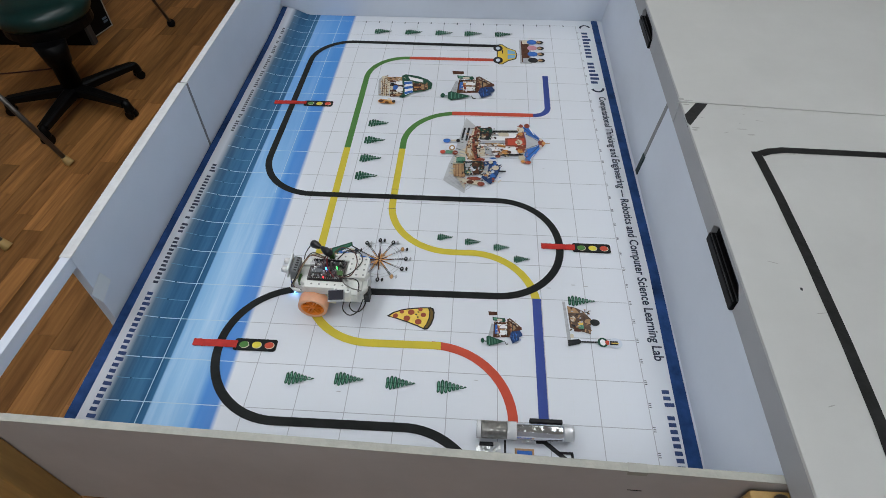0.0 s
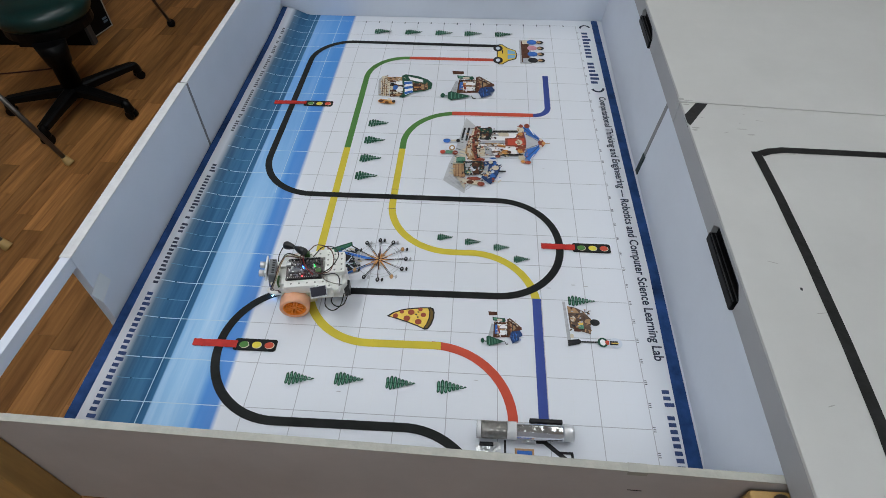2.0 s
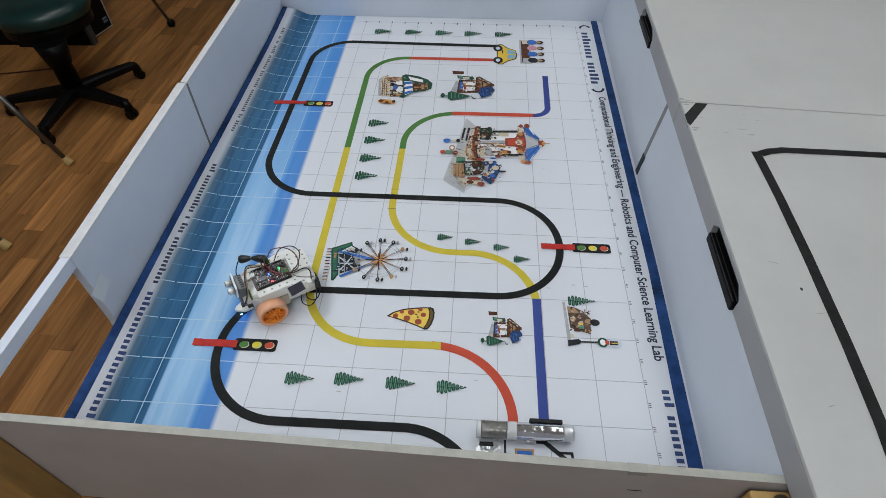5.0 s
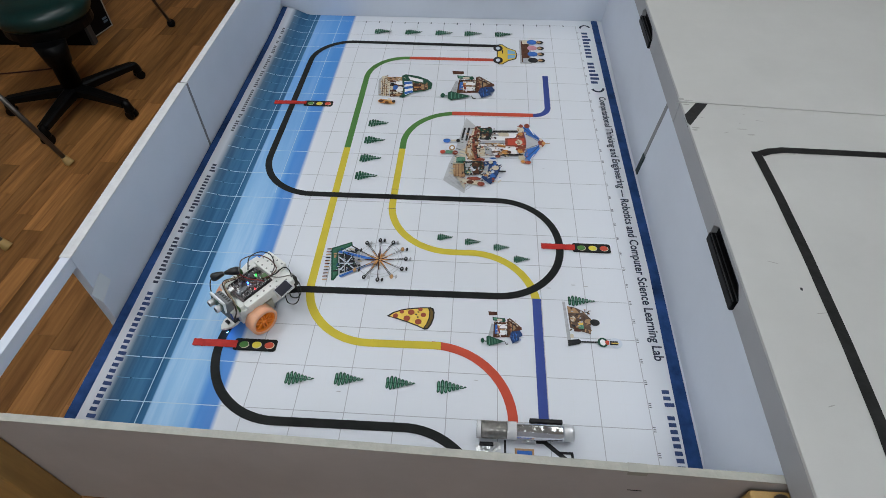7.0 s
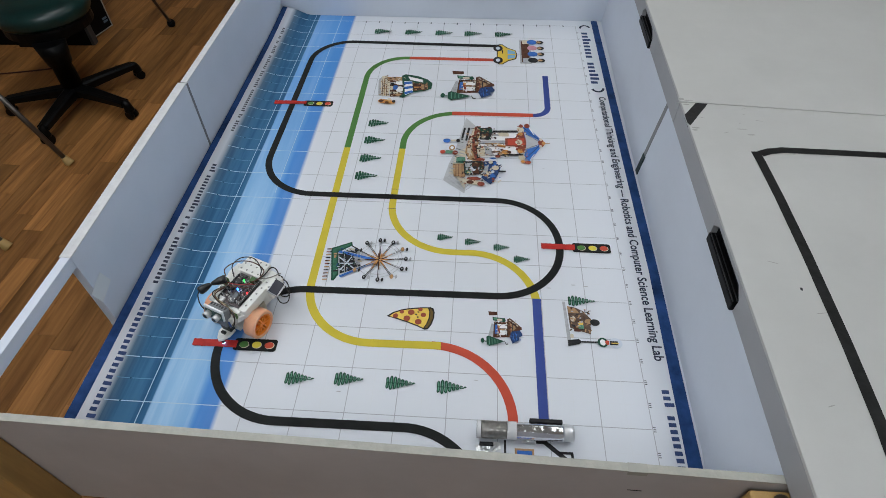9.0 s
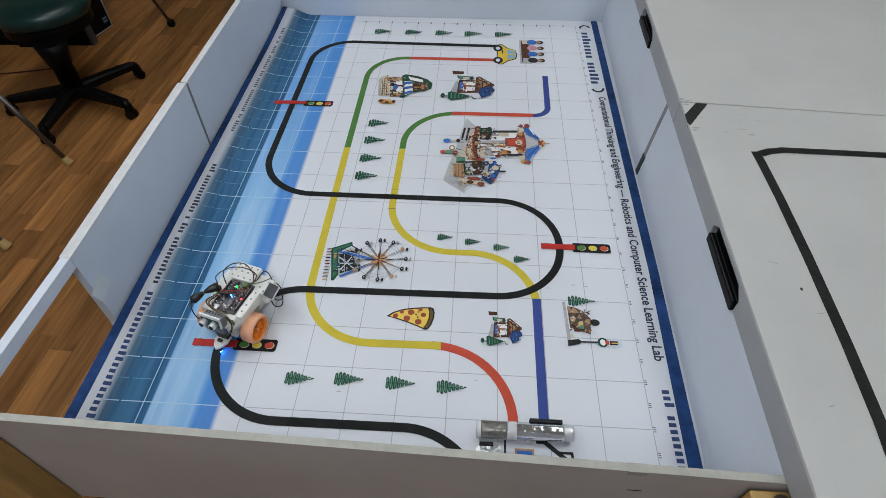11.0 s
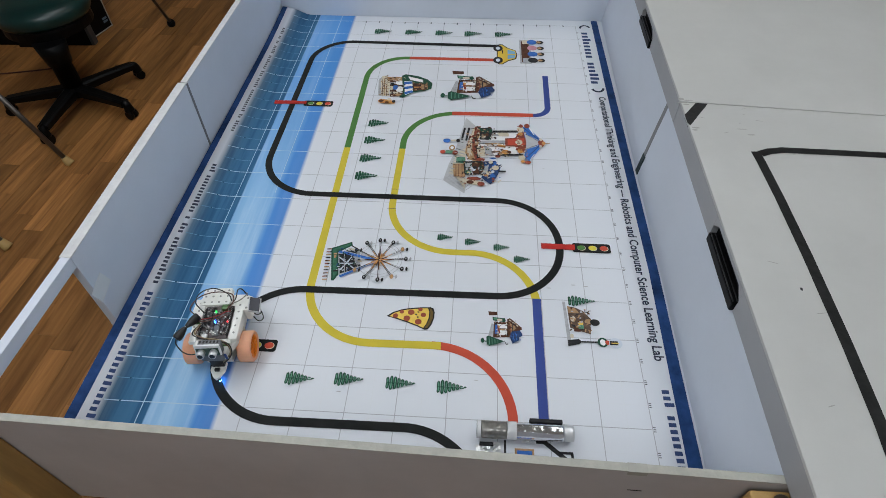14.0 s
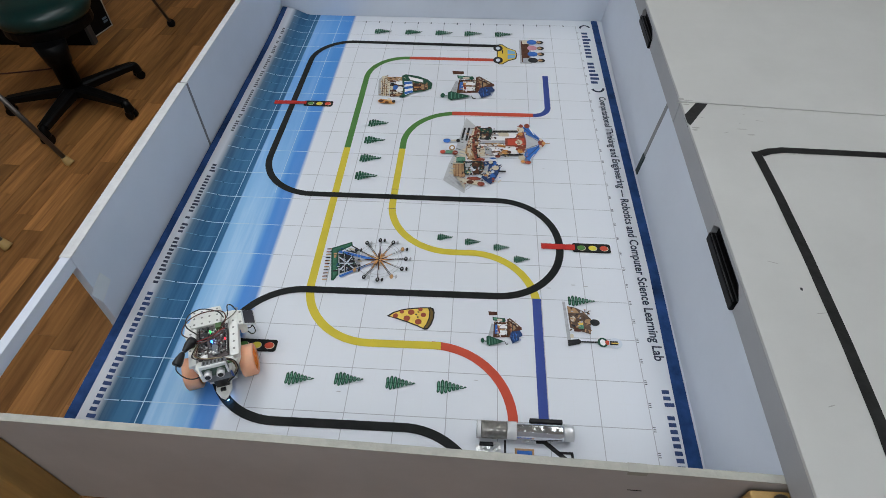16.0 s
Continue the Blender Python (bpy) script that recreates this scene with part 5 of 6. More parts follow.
# ---- boards beside the box ----
def board_panel():
    tape_m = material("worn_black_tape", (0.013, 0.013, 0.013), 0.55, spec=0.2, var=0.5, scale=30.0, bump=0.4, bump_scale=90.0, dirt=0.3, dirt_scale=8.0)
    slot_m = material("black_slot_plastic", (0.003, 0.003, 0.0035), 0.5, spec=0.15)
    ridge_m = material("dark_grey_plastic", (0.028, 0.029, 0.031), 0.4)
    scuff_m = material("scuff_grey", (0.36, 0.36, 0.34), 0.8)
    X0, Z0, Z1 = 0.404, 0.2205, 0.281
    TURN = Matrix.Translation((0.4095, -0.9, 0)) @ Matrix.Rotation(radians(-1.15), 4, "Z") @ Matrix.Translation((-0.404, 0.9, 0))
    UNTURN = TURN.inverted()
    first = None
    for y0, y1, slot in ((-2.35, -0.9195, (-1.475, -1.293)), (-0.9165, 0.75, (-0.562, -0.392))):
        x1 = 1.75
        t = thing("white_board_table", "off-white painted board table with shade-darkened side and black hand slot", "table", TURN, group="boards beside the box")
        sk0, sk1 = (0.0, -0.053 * (x1 - X0)) if y0 < -2 else (-0.053 * (x1 - X0), 0.0)
        part("top", prism(B(), [(X0 + 0.0005, y0), (x1, y0 + sk0), (x1, y1 + sk1), (X0 + 0.0005, y1)], Z1 - 0.006, Z1, 0.002), M_SLAB, t)
        a, b_ = slot
        # Apron pieces wear the darker tone, so the side reads as turned from light.
        for c_, d_ in ((y0, a), (b_, y1)):
            part("apron", box(B(), X0, X0 + 0.016, c_, d_, Z0, Z1 - 0.0062, 0.0015), M_SLABSHADE, t)
        part("apron", box(B(), X0, X0 + 0.016, a, b_, Z1 - 0.0140, Z1 - 0.0062), M_SLABSHADE, t)
        for c_, d_ in ((a, a + 0.012), (b_ - 0.012, b_)):
            w = B()
            sgn = 1 if c_ == a else -1
            e = c_ if sgn > 0 else d_
            prism(w, [(e, Z1 - 0.0140), (e + sgn * 0.022, Z1 - 0.0140), (e, Z1 - 0.030)], X0, X0 + 0.016, m=Matrix(((0, 0, 1, 0), (1, 0, 0, 0), (0, 1, 0, 0), (0, 0, 0, 1))))
            bmesh.ops.recalc_face_normals(w, faces=w.faces)
            part("slot_corner", w, M_SLABSHADE, t)
        pull = B()
        box(pull, X0 + 0.012, X0 + 0.060, a - 0.004, b_ + 0.004, Z0 + 0.001, Z1 - 0.0145)
        box(pull, X0 - 0.005, X0 + 0.010, a + 0.004, b_ - 0.004, Z0 - 0.004, Z0 + 0.016, 0.003)
        box(pull, X0 + 0.002, X0 + 0.012, a + 0.012, b_ - 0.012, Z0 + 0.012, Z0 + 0.017, 0.002)
        part("hand_slot", pull, slot_m, t, "black plastic hand slot")
        for rx in (X0 - 0.003, X0 + 0.0045):
            part("slot_ridge", box(B(), rx, rx + 0.0016, a + 0.008, b_ - 0.008, Z0 + 0.0155, Z0 + 0.0185), ridge_m, t)
        for xx in (X0 + 0.3, x1 - 0.08):
            for yy in (y0 + 0.06, y1 - 0.12):
                part("leg", box(B(), xx, xx + 0.05, yy, yy + 0.05, FLOOR, Z1 - 0.0062, 0.003), M_LEGWOOD, t)
        if first is None:
            first = t
    z = Z1 + 0.0006
    # taped outline on the near board, rounded at its corner
    part("tape_line", ribbon(B(), [(0.534, -1.106), (0.554, -1.0965), (0.585, -1.0905), (0.682, -1.093), (0.793, -1.097), (1.7, -1.13)], 0.019, z + 0.0004), tape_m, first, "black tape line").matrix_basis = UNTURN
    part("tape_line", ribbon(B(), [(0.526, -1.098), (0.528, -1.13), (0.530, -1.24), (0.529, -1.394), (0.524, -1.575), (0.517, -1.709), (0.508, -1.80), (0.49, -2.3)], 0.019, z), tape_m, first, "black tape line").matrix_basis = UNTURN
    w = B()
    poly(w, [(0.4065, -0.972), (0.4065, -1.004), (0.411, -1.012), (0.470, -0.9245), (0.443, -0.9225)], z)
    part("corner_tape", w, tape_m, first, "black tape at the board's corner").matrix_basis = UNTURN
    w = B()
    prism(w, [(-1.010, Z1 - 0.006), (-0.975, Z1 - 0.006), (-0.992, Z1 - 0.020)], X0 + 0.0003, X0 + 0.0015, m=Matrix(((0, 0, 1, 0), (1, 0, 0, 0), (0, 1, 0, 0), (0, 0, 0, 1))))
    bmesh.ops.recalc_face_normals(w, faces=w.faces)
    part("corner_tape", w, tape_m, first)
    rng = random.Random(9)
    for k in range(14):
        x, y = (rng.uniform(0.44, 0.62), rng.uniform(-1.05, -0.91)) if k < 6 else (rng.uniform(0.45, 1.0), rng.uniform(-1.75, -0.95))
        L_, aa = rng.uniform(0.004, 0.022), rng.uniform(-0.4, 0.4)
        w = B()
        poly(w, [(x + px * math.cos(aa) - py * math.sin(aa), y + px * math.sin(aa) + py * math.cos(aa)) for px, py in disc(0, 0, L_ / 2, 0.0009, 8)], z)
        part("scuff", w, scuff_m, first).matrix_basis = UNTURN
    for x, y, a_, b_ in ((0.4115, -0.9225, 0.013, 0.0035), (0.419, -0.930, 0.008, 0.0020), (0.413, -0.908, 0.007, 0.0050), (0.428, -0.913, 0.011, 0.0018), (0.421, -1.020, 0.009, 0.003), (0.417, -1.028, 0.006, 0.003), (0.520, -1.020, 0.012, 0.0016), (0.535, -1.040, 0.009, 0.0022)):
        w = B()
        poly(w, disc(x, y, a_, b_, 9), z)
        part("chip_mark", w, scuff_m, first, "dark chipped edge").matrix_basis = UNTURN
    w = B()
    poly(w, disc(0.492, -1.468, 0.0024, 0.0036, 10), z)
    part("scuff", w, M_DARK, first, "dark dent").matrix_basis = UNTURN


board_panel()


# ---- the floor side ----
def office_chair():
    hx, hy = -2.112, 0.335
    t = thing("office_chair", "office chair with worn dark green vinyl seat and black five-star base", "chair")
    blk = material("black_chair_plastic", (0.002, 0.002, 0.0022), 0.42, spec=0.14, var=0.2, scale=30.0)
    vin = material("dark_green_vinyl", (0.003, 0.028, 0.026), 0.36, var=0.3, scale=12.0, bump=0.2, bump_scale=80.0)
    part("base_hub", lathe(B(), [(FLOOR + 0.055, 0.030), (FLOOR + 0.06, 0.042), (FLOOR + 0.115, 0.040), (FLOOR + 0.13, 0.030)], 2, 24, (hx, hy, 0)), blk, t)
    for k in range(5):
        a = radians(-18 + 72 * k)
        d = Vector((math.cos(a), math.sin(a), 0))
        s_ = Vector((-math.sin(a), math.cos(a), 0))
        bm = B()
        rows = []
        for u in (0.03, 0.10, 0.18, 0.25, 0.30, 0.318):
            w = 0.034 - 0.028 * u
            top_ = FLOOR + 0.118 - 0.10 * u * u - 0.03 * u
            th = 0.046 - 0.05 * u
            c_ = Vector((hx, hy, 0)) + d * u
            rows.append([bm.verts.new(c_ + s_ * q + Vector((0, 0, zz))) for q, zz in ((-w, top_ - th), (-w, top_ - 0.008), (-w * 0.6, top_), (w * 0.6, top_), (w, top_ - 0.008), (w, top_ - th))])
        for u, v in zip(rows, rows[1:]):
            for i in range(6):
                bm.faces.new((u[i], v[i], v[(i + 1) % 6], u[(i + 1) % 6]))
        bm.faces.new(rows[0])
        bm.faces.new(rows[-1][::-1])
        bmesh.ops.recalc_face_normals(bm, faces=bm.faces)
        arm = part("base_arm", bm, blk, t)
        c_ = Vector((hx, hy, 0)) + d * 0.322
        w = B()
        tube(w, smooth([c_ - d * 0.030 + Vector((0, 0, FLOOR + 0.086)), c_ + Vector((0, 0, FLOOR + 0.078)), c_ + d * 0.006 + Vector((0, 0, FLOOR + 0.040))], 5), [0.014 + 0.0011 * k for k in range(11)], 14)
        for q in (-0.014, 0.014):
            tube(w, [c_ + d * 0.008 + s_ * (q - 0.008) + Vector((0, 0, FLOOR + 0.023)), c_ + d * 0.008 + s_ * (q + 0.008) + Vector((0, 0, FLOOR + 0.023))], 0.023, 18)
        part("caster", w, blk, arm)
    part("gas_column", tube(B(), [(hx, hy, FLOOR + 0.12), (hx, hy, FLOOR + 0.24), (hx, hy, FLOOR + 0.2405), (hx, hy, -0.30)], [0.048, 0.046, 0.056, 0.074], 20), blk, t)
    sx, sy = -2.20, 0.51
    w = B()
    prism(w, [(sx + px, sy + py) for px, py in disc(0, 0, 0.205, 0.200, 32)], -0.30, -0.252, 0.012)
    prism(w, [(sx + px, sy + py) for px, py in rect(-0.06, 0.13, -0.19, 0.12)], -0.325, -0.2995)
    part("seat_pan", w, blk, t)
    part("seat", lathe(B(), [(-0.252, 0.205), (-0.235, 0.218), (-0.205, 0.220), (-0.180, 0.208), (-0.165, 0.165), (-0.160, 0.10), (-0.162, 0.02)], 2, 40, (sx, sy, 0)), vin, t, "dark green vinyl cushion")
    part("back_post", tube(B(), smooth([(sx - 0.02, sy + 0.05, -0.32), (sx - 0.03, sy + 0.27, -0.31), (sx - 0.03, sy + 0.31, -0.22), (sx - 0.03, sy + 0.30, 0.0)]), 0.02, 10), blk, t)


def floor_things():
    blk = material("black_case", (0.0035, 0.0035, 0.004), 0.55, spec=0.12, var=0.2, scale=20.0)
    t = thing("computer_tower", "black computer tower with silver front trim standing on the floor", "computer", pose(-2.3575, 1.0765, FLOOR, 0, 0, 76 - 90))
    part("case", box(B(), -0.42, -0.006, -0.088, 0.088, 0.012, 0.42, 0.004), material("grey_case_side", (0.06, 0.06, 0.065), 0.45, 0.4), t, "dark grey metal case")
    part("front_panel", box(B(), -0.006, 0.004, -0.084, 0.084, 0.016, 0.416, 0.003), blk, t)
    w = B()
    for a in ((-0.088, -0.083, 0.012, 0.42), (0.083, 0.088, 0.012, 0.42), (-0.083, 0.083, 0.012, 0.017)):
        box(w, -0.006, 0.007, a[0], a[1], a[2], a[3])
    part("trim", w, material("silver_trim", (0.62, 0.60, 0.56), 0.35, 0.2), t, "silver trim")
    for k in range(2):
        part("badge", box(B(), 0.004, 0.0052, 0.035, 0.070, 0.05 + 0.018 * k, 0.062 + 0.018 * k), material("badge_blue", (0.12, 0.18, 0.25), 0.4), t, "small blue-grey badge")
    for sx in (-0.38, -0.05):
        part("foot", box(B(), sx, sx + 0.03, -0.08, 0.08, 0.0, 0.0125), blk, t)
    t = thing("black_crate", "matt black storage case standing on the floor behind the chair", "case", pose(-2.35, 0.93, FLOOR, 0, 0, 2))
    dk = material("matt_black_case", (0.002, 0.002, 0.002), 0.7, spec=0.1)
    part("body", box(B(), -0.80, -0.006, 0.0, 0.05, 0.0, 0.44, 0.004), dk, t)
    part("edge_trim", box(B(), -0.006, 0.012, 0.002, 0.048, 0.0, 0.42, 0.002), material("grey_case_edge", (0.05, 0.055, 0.06), 0.5), t, "dark grey edge")
    steel = material("dull_steel_tube", (0.13, 0.12, 0.11), 0.35, 0.8)
    tan = material("tan_rubber", (0.42, 0.28, 0.10), 0.6, var=0.1)
    t = thing("metal_stool", "metal stool with thin dark tube legs and tan rubber feet", "stool")
    for fx, fy in ((-1.938, -0.139), (-1.927, -0.664)):
        f0, f1 = Vector((fx, fy, FLOOR)), Vector((fx - 0.16, fy + (0.0 if fy > -0.4 else 0.03), -0.2))
        leg = part("leg", tube(B(), [f0 + (f1 - f0) * 0.03, f1], 0.0115, 14), steel, t)
        part("rubber_foot", tube(B(), [f0 + Vector((0.004, 0, 0)), f0 + (f1 - f0) * 0.02, f0 + (f1 - f0) * 0.085], [0.021, 0.020, 0.0145], 18), tan, leg, "tan rubber foot")
    part("seat_bar", tube(B(), [(-2.098, -0.139, -0.2), (-2.087, -0.634, -0.2)], 0.0115, 12), steel, t)
    t = thing("table_frame", "thin dark metal table leg with a black ball foot", "table leg")
    part("leg", tube(B(), [(-1.968, 1.187, FLOOR + 0.02), (-1.952, 1.06, -0.42), (-1.93, 0.95, -0.1)], 0.009, 12), steel, t)
    part("foot", lathe(B(), [(0.0, 0.012), (0.006, 0.021), (0.022, 0.025), (0.038, 0.020), (0.046, 0.010)], 2, 18, (-1.968, 1.187, FLOOR)), blk, t)
    solo("floor_cable", tube(B(), smooth([(-2.9, 0.55, FLOOR + 0.005), (-2.6, 0.62, FLOOR + 0.005), (-2.46, 0.66, FLOOR + 0.005), (-2.36, 0.70, FLOOR + 0.005)]), 0.004, 8), material("dark_red_cable", (0.05, 0.012, 0.010), 0.5), "thin dark red cable lying on the floor", "cable")


office_chair()
floor_things()


# ---- the robot: x forward, y to its left, origin under the middle of its axle ----
def robot():
    t = thing("line_robot", "small white two-wheeled line-following robot with orange wheels and exposed electronics", "robot")
    white = material("white_robot_plastic", (0.82, 0.82, 0.78), 0.42, var=0.03, scale=40.0, dirt=0.06, dirt_scale=20.0)
    hole_m = material("peg_hole_shade", (0.28, 0.28, 0.27), 0.7)
    pcb = material("dark_circuit_board", (0.070, 0.052, 0.052), 0.4, var=0.5, scale=150.0)
    chip = material("black_chip", (0.012, 0.012, 0.013), 0.35)
    metal = material("solder_metal", (0.72, 0.72, 0.72), 0.35, 0.55)
    grey = material("grey_sensor_case", (0.17, 0.18, 0.19), 0.5, var=0.1, scale=60.0)
    blackp = material("black_robot_plastic", (0.012, 0.012, 0.013), 0.4)
    pale = material("pale_component", (0.42, 0.40, 0.38), 0.5)
    greenp = material("green_circuit_board", (0.05, 0.13, 0.03), 0.4)

    def rounded(x0, x1, y0, y1, r):
        return disc(x1 - r, y1 - r, r, r, 5, 0, math.pi / 2) + disc(x0 + r, y1 - r, r, r, 5, math.pi / 2, math.pi) + disc(x0 + r, y0 + r, r, r, 5, math.pi, 1.5 * math.pi) + disc(x1 - r, y0 + r, r, r, 5, 1.5 * math.pi, 2 * math.pi)

    def pegs(name, places, z, parent, r=0.0022):
        for px, py in places:
            w = B()
            prism(w, disc(px, py, r, r, 10), z - 0.001, z + 0.0003)
            part(name, w, hole_m, parent)

    # body
    w = B()
    prism(w, [(0.030, -0.026), (0.030, 0.026), (-0.02, 0.034), (-0.105, 0.034), (-0.115, 0.02), (-0.115, -0.02), (-0.105, -0.034), (-0.02, -0.034)], 0.024, 0.060, 0.003)
    part("chassis", w, white, t)
    for s_ in (-1, 1):
        part("motor", box(B(), -0.045, 0.012, s_ * 0.0345 - 0.0035, s_ * 0.0345 + 0.0035, 0.018, 0.048, 0.002), material("motor_yellow_white", (0.55, 0.52, 0.40), 0.5) if s_ < 0 else bpy.data.materials["motor_yellow_white"], t)
        part("axle", tube(B(), [(0, s_ * 0.030, 0.0325), (0, s_ * 0.050, 0.0325)], 0.004, 10), blackp, t)
    part("caster_ball", lathe(B(), [(0.0, 0.003), (0.004, 0.009), (0.010, 0.011), (0.016, 0.009), (0.024, 0.009)], 2, 16, (-0.085, 0, 0)), metal, t, "steel rear ball caster")
    deck = B()
    prism(deck, [(0.030, -0.034), (0.036, -0.02), (0.036, 0.02), (0.030, 0.034), (0.010, 0.044), (-0.075, 0.044), (-0.085, 0.052), (-0.100, 0.052), (-0.105, 0.036), (-0.105, -0.050), (-0.085, -0.060), (-0.060, -0.058), (-0.040, -0.046), (0.015, -0.046)], 0.060, 0.073, 0.002)
    deck = part("deck", deck, white, t)
    left = part("side_rail", prism(B(), rounded(-0.078, 0.0155, 0.0275, 0.0455, 0.004), 0.0731, 0.0845, 0.0015), white, t)
    right = part("side_rail", prism(B(), [(0.018, -0.050), (0.018, -0.036), (-0.07, -0.036), (-0.088, -0.040), (-0.088, -0.058), (-0.060, -0.060), (-0.03, -0.050)], 0.0731, 0.082, 0.0015), white, t)
    rear = part("rear_block", prism(B(), rounded(-0.114, -0.070, -0.0465, 0.013, 0.004), 0.0732, 0.0855, 0.002), white, t)
    pegs("peg_hole", [(-0.068 + 0.017 * k, 0.0365) for k in range(5)], 0.0845, left)
    pegs("peg_hole", [(-0.078 + 0.02 * k, -0.047) for k in range(4)], 0.082, right)
    pegs("peg_hole", [(-0.107 + 0.015 * k, y) for k in range(3) for y in (-0.039, -0.024, -0.009, 0.006)], 0.0855, rear)
    # electronics
    board = part("circuit_board", prism(B(), rounded(-0.066, 0.013, -0.031, 0.026, 0.002), 0.0830, 0.0846), pcb, t, "dark circuit board full of components")
    for x, y in ((-0.061, -0.026), (-0.061, 0.021), (0.008, -0.026), (0.008, 0.021)):
        part("standoff", tube(B(), [(x, y, 0.0725), (x, y, 0.0832)], 0.0025, 8), metal, t)
    rng = random.Random(12)
    for k in range(130):
        x, y = rng.uniform(-0.062, 0.009), rng.uniform(-0.028, 0.023)
        a, b_, h = rng.uniform(0.0006, 0.0022), rng.uniform(0.0006, 0.0022), rng.uniform(0.001, 0.007)
        part("component", box(B(), x - a, x + a, y - b_, y + b_, 0.0846, 0.0846 + h), rng.choice((chip, chip, metal, grey, grey, pale)), board)
    part("header_strip", box(B(), -0.060, 0.008, -0.0305, -0.0280, 0.0846, 0.0895), chip, board)
    part("header_strip", box(B(), -0.060, 0.008, 0.0230, 0.0255, 0.0846, 0.0895), chip, board)
    part("metal_shield", box(B(), -0.017, 0.008, -0.004, 0.007, 0.0846, 0.088, 0.0005), grey, board)
    for k in range(17):
        for yy in (-0.0292, 0.0242):
            part("pin", box(B(), -0.058 + 0.004 * k, -0.0572 + 0.004 * k, yy - 0.0004, yy + 0.0004, 0.0896, 0.0925), metal, board)
    for k in range(7):
        part("capacitor", lathe(B(), [(0.0846, 0.0017), (0.0885, 0.0017), (0.0889, 0.0012)], 2, 10, (-0.056 + 0.0095 * k, (0.013, -0.0175)[k % 2], 0)), (metal, chip)[k % 2], board)
    part("usb_socket", box(B(), 0.004, 0.0145, -0.022, -0.013, 0.0846, 0.0895, 0.0004), metal, board, "silver socket")
    part("purple_board", box(B(), -0.046, -0.014, -0.003, 0.012, 0.0848, 0.0862), material("purple_brown_board", (0.085, 0.045, 0.055), 0.4, var=0.4, scale=200.0), board, "purple-brown small circuit board")
    part("chip", box(B(), -0.050, -0.034, -0.026, -0.014, 0.0846, 0.088, 0.0004), chip, board)
    part("green_connector", box(B(), -0.064, -0.052, 0.004, 0.016, 0.0846, 0.0935, 0.0006), greenp, board, "green terminal block")
    part("green_connector", box(B(), -0.036, -0.024, -0.046, -0.037, 0.083, 0.0965, 0.0006), greenp, board, "green terminal block")
    part("power_light", lathe(B(), [(0.0846, 0.0016), (0.0915, 0.0016), (0.093, 0.0008)], 2, 10, (-0.0243, -0.0043, 0)), glow("blue_led", (0.03, 0.16, 1.0), 9.0), board, "lit blue light")
    part("status_light", lathe(B(), [(0.0846, 0.0012), (0.0925, 0.0012), (0.0935, 0.0006)], 2, 10, (-0.0484, -0.0066, 0)), glow("green_led", (0.02, 1.0, 0.10), 3.0), board, "lit green light")
    for x, y in ((-0.0234, 0.0215),):
        part("status_light", lathe(B(), [(0.0846, 0.0013), (0.0905, 0.0013), (0.0915, 0.0006)], 2, 10, (x, y, 0.0015)), glow("red_led", (1.0, 0.02, 0.03), 6.0), board, "lit red light")
    # distance sensor at the front
    lean = Matrix.Translation((0.043, 0.003, 0.0985)) @ Matrix.Rotation(radians(-9), 4, "Y")
    part("sensor_bracket", box(B(), -0.012, 0.004, -0.022, 0.022, -0.036, 0.0095, 0.003, m=lean), grey, t, "grey distance sensor bracket")
    for k in range(6):
        part("bracket_slot", box(B(), -0.009, -0.003, -0.019 + 0.0068 * k, -0.0155 + 0.0068 * k, 0.0090, 0.0101, m=lean), chip, t)
    front = part("sensor_board", box(B(), 0.006, 0.010, -0.0245, 0.0245, -0.0115, 0.0165, 0.0012, m=lean), material("white_sensor_board", (0.80, 0.82, 0.84), 0.4), t, "pale distance sensor board")
    part("sensor_face", box(B(), 0.0098, 0.0107, -0.0215, 0.0215, -0.0105, 0.0095, 0.0003, m=lean), material("sensor_face_green", (0.045, 0.085, 0.060), 0.4, var=0.3, scale=120.0), front, "dark green sensor face")
    for y in (-0.0115, 0.0115):
        w = B()
        for prof in ([(0.010, 0.0073), (0.0225, 0.0073), (0.0230, 0.0067)],):
            lathe(w, prof, 0, 24, (0, y, 0))
        bmesh.ops.transform(w, matrix=lean, verts=w.verts)
        eye_ = part("transducer", w, metal, front, "silver ultrasonic transducer")
        w = lathe(B(), [(0.0231, 0.0052), (0.0236, 0.0048)], 0, 20, (0, y, 0))
        bmesh.ops.transform(w, matrix=lean, verts=w.verts)
        part("mesh_face", w, chip, eye_)
    part("front_support", prism(B(), [(0.012, 0.010), (0.045, 0.022), (0.045, 0.030), (0.012, 0.034)], 0.060, 0.082, 0.001), white, t)
    part("front_support", prism(B(), [(0.012, -0.040), (0.045, -0.030), (0.045, -0.020), (0.012, -0.018)], 0.060, 0.080, 0.001), white, t)
    part("olive_board", box(B(), 0.026, 0.030, 0.012, 0.034, 0.060, 0.086, m=Matrix.Translation((0, 0, 0))), greenp, t, "olive circuit board edge")
    part("blue_trim", box(B(), 0.034, 0.048, 0.026, 0.0295, 0.062, 0.078), material("blue_trim_plastic", (0.05, 0.10, 0.30), 0.4), t, "blue plastic edge")
    # line sensor in front, lit from below
    part("sensor_arm", box(B(), 0.022, 0.042, -0.014, 0.012, 0.020, 0.058, 0.002), blackp, t, "black bracket")
    sens = part("line_sensor", prism(B(), [(0.032, -0.0160), (0.032, 0.0140), (0.050, 0.0140), (0.064, 0.0065), (0.070, 0.0), (0.064, -0.0080), (0.050, -0.0160)], 0.020, 0.0255, 0.0015), white, t, "white shield-shaped line sensor")
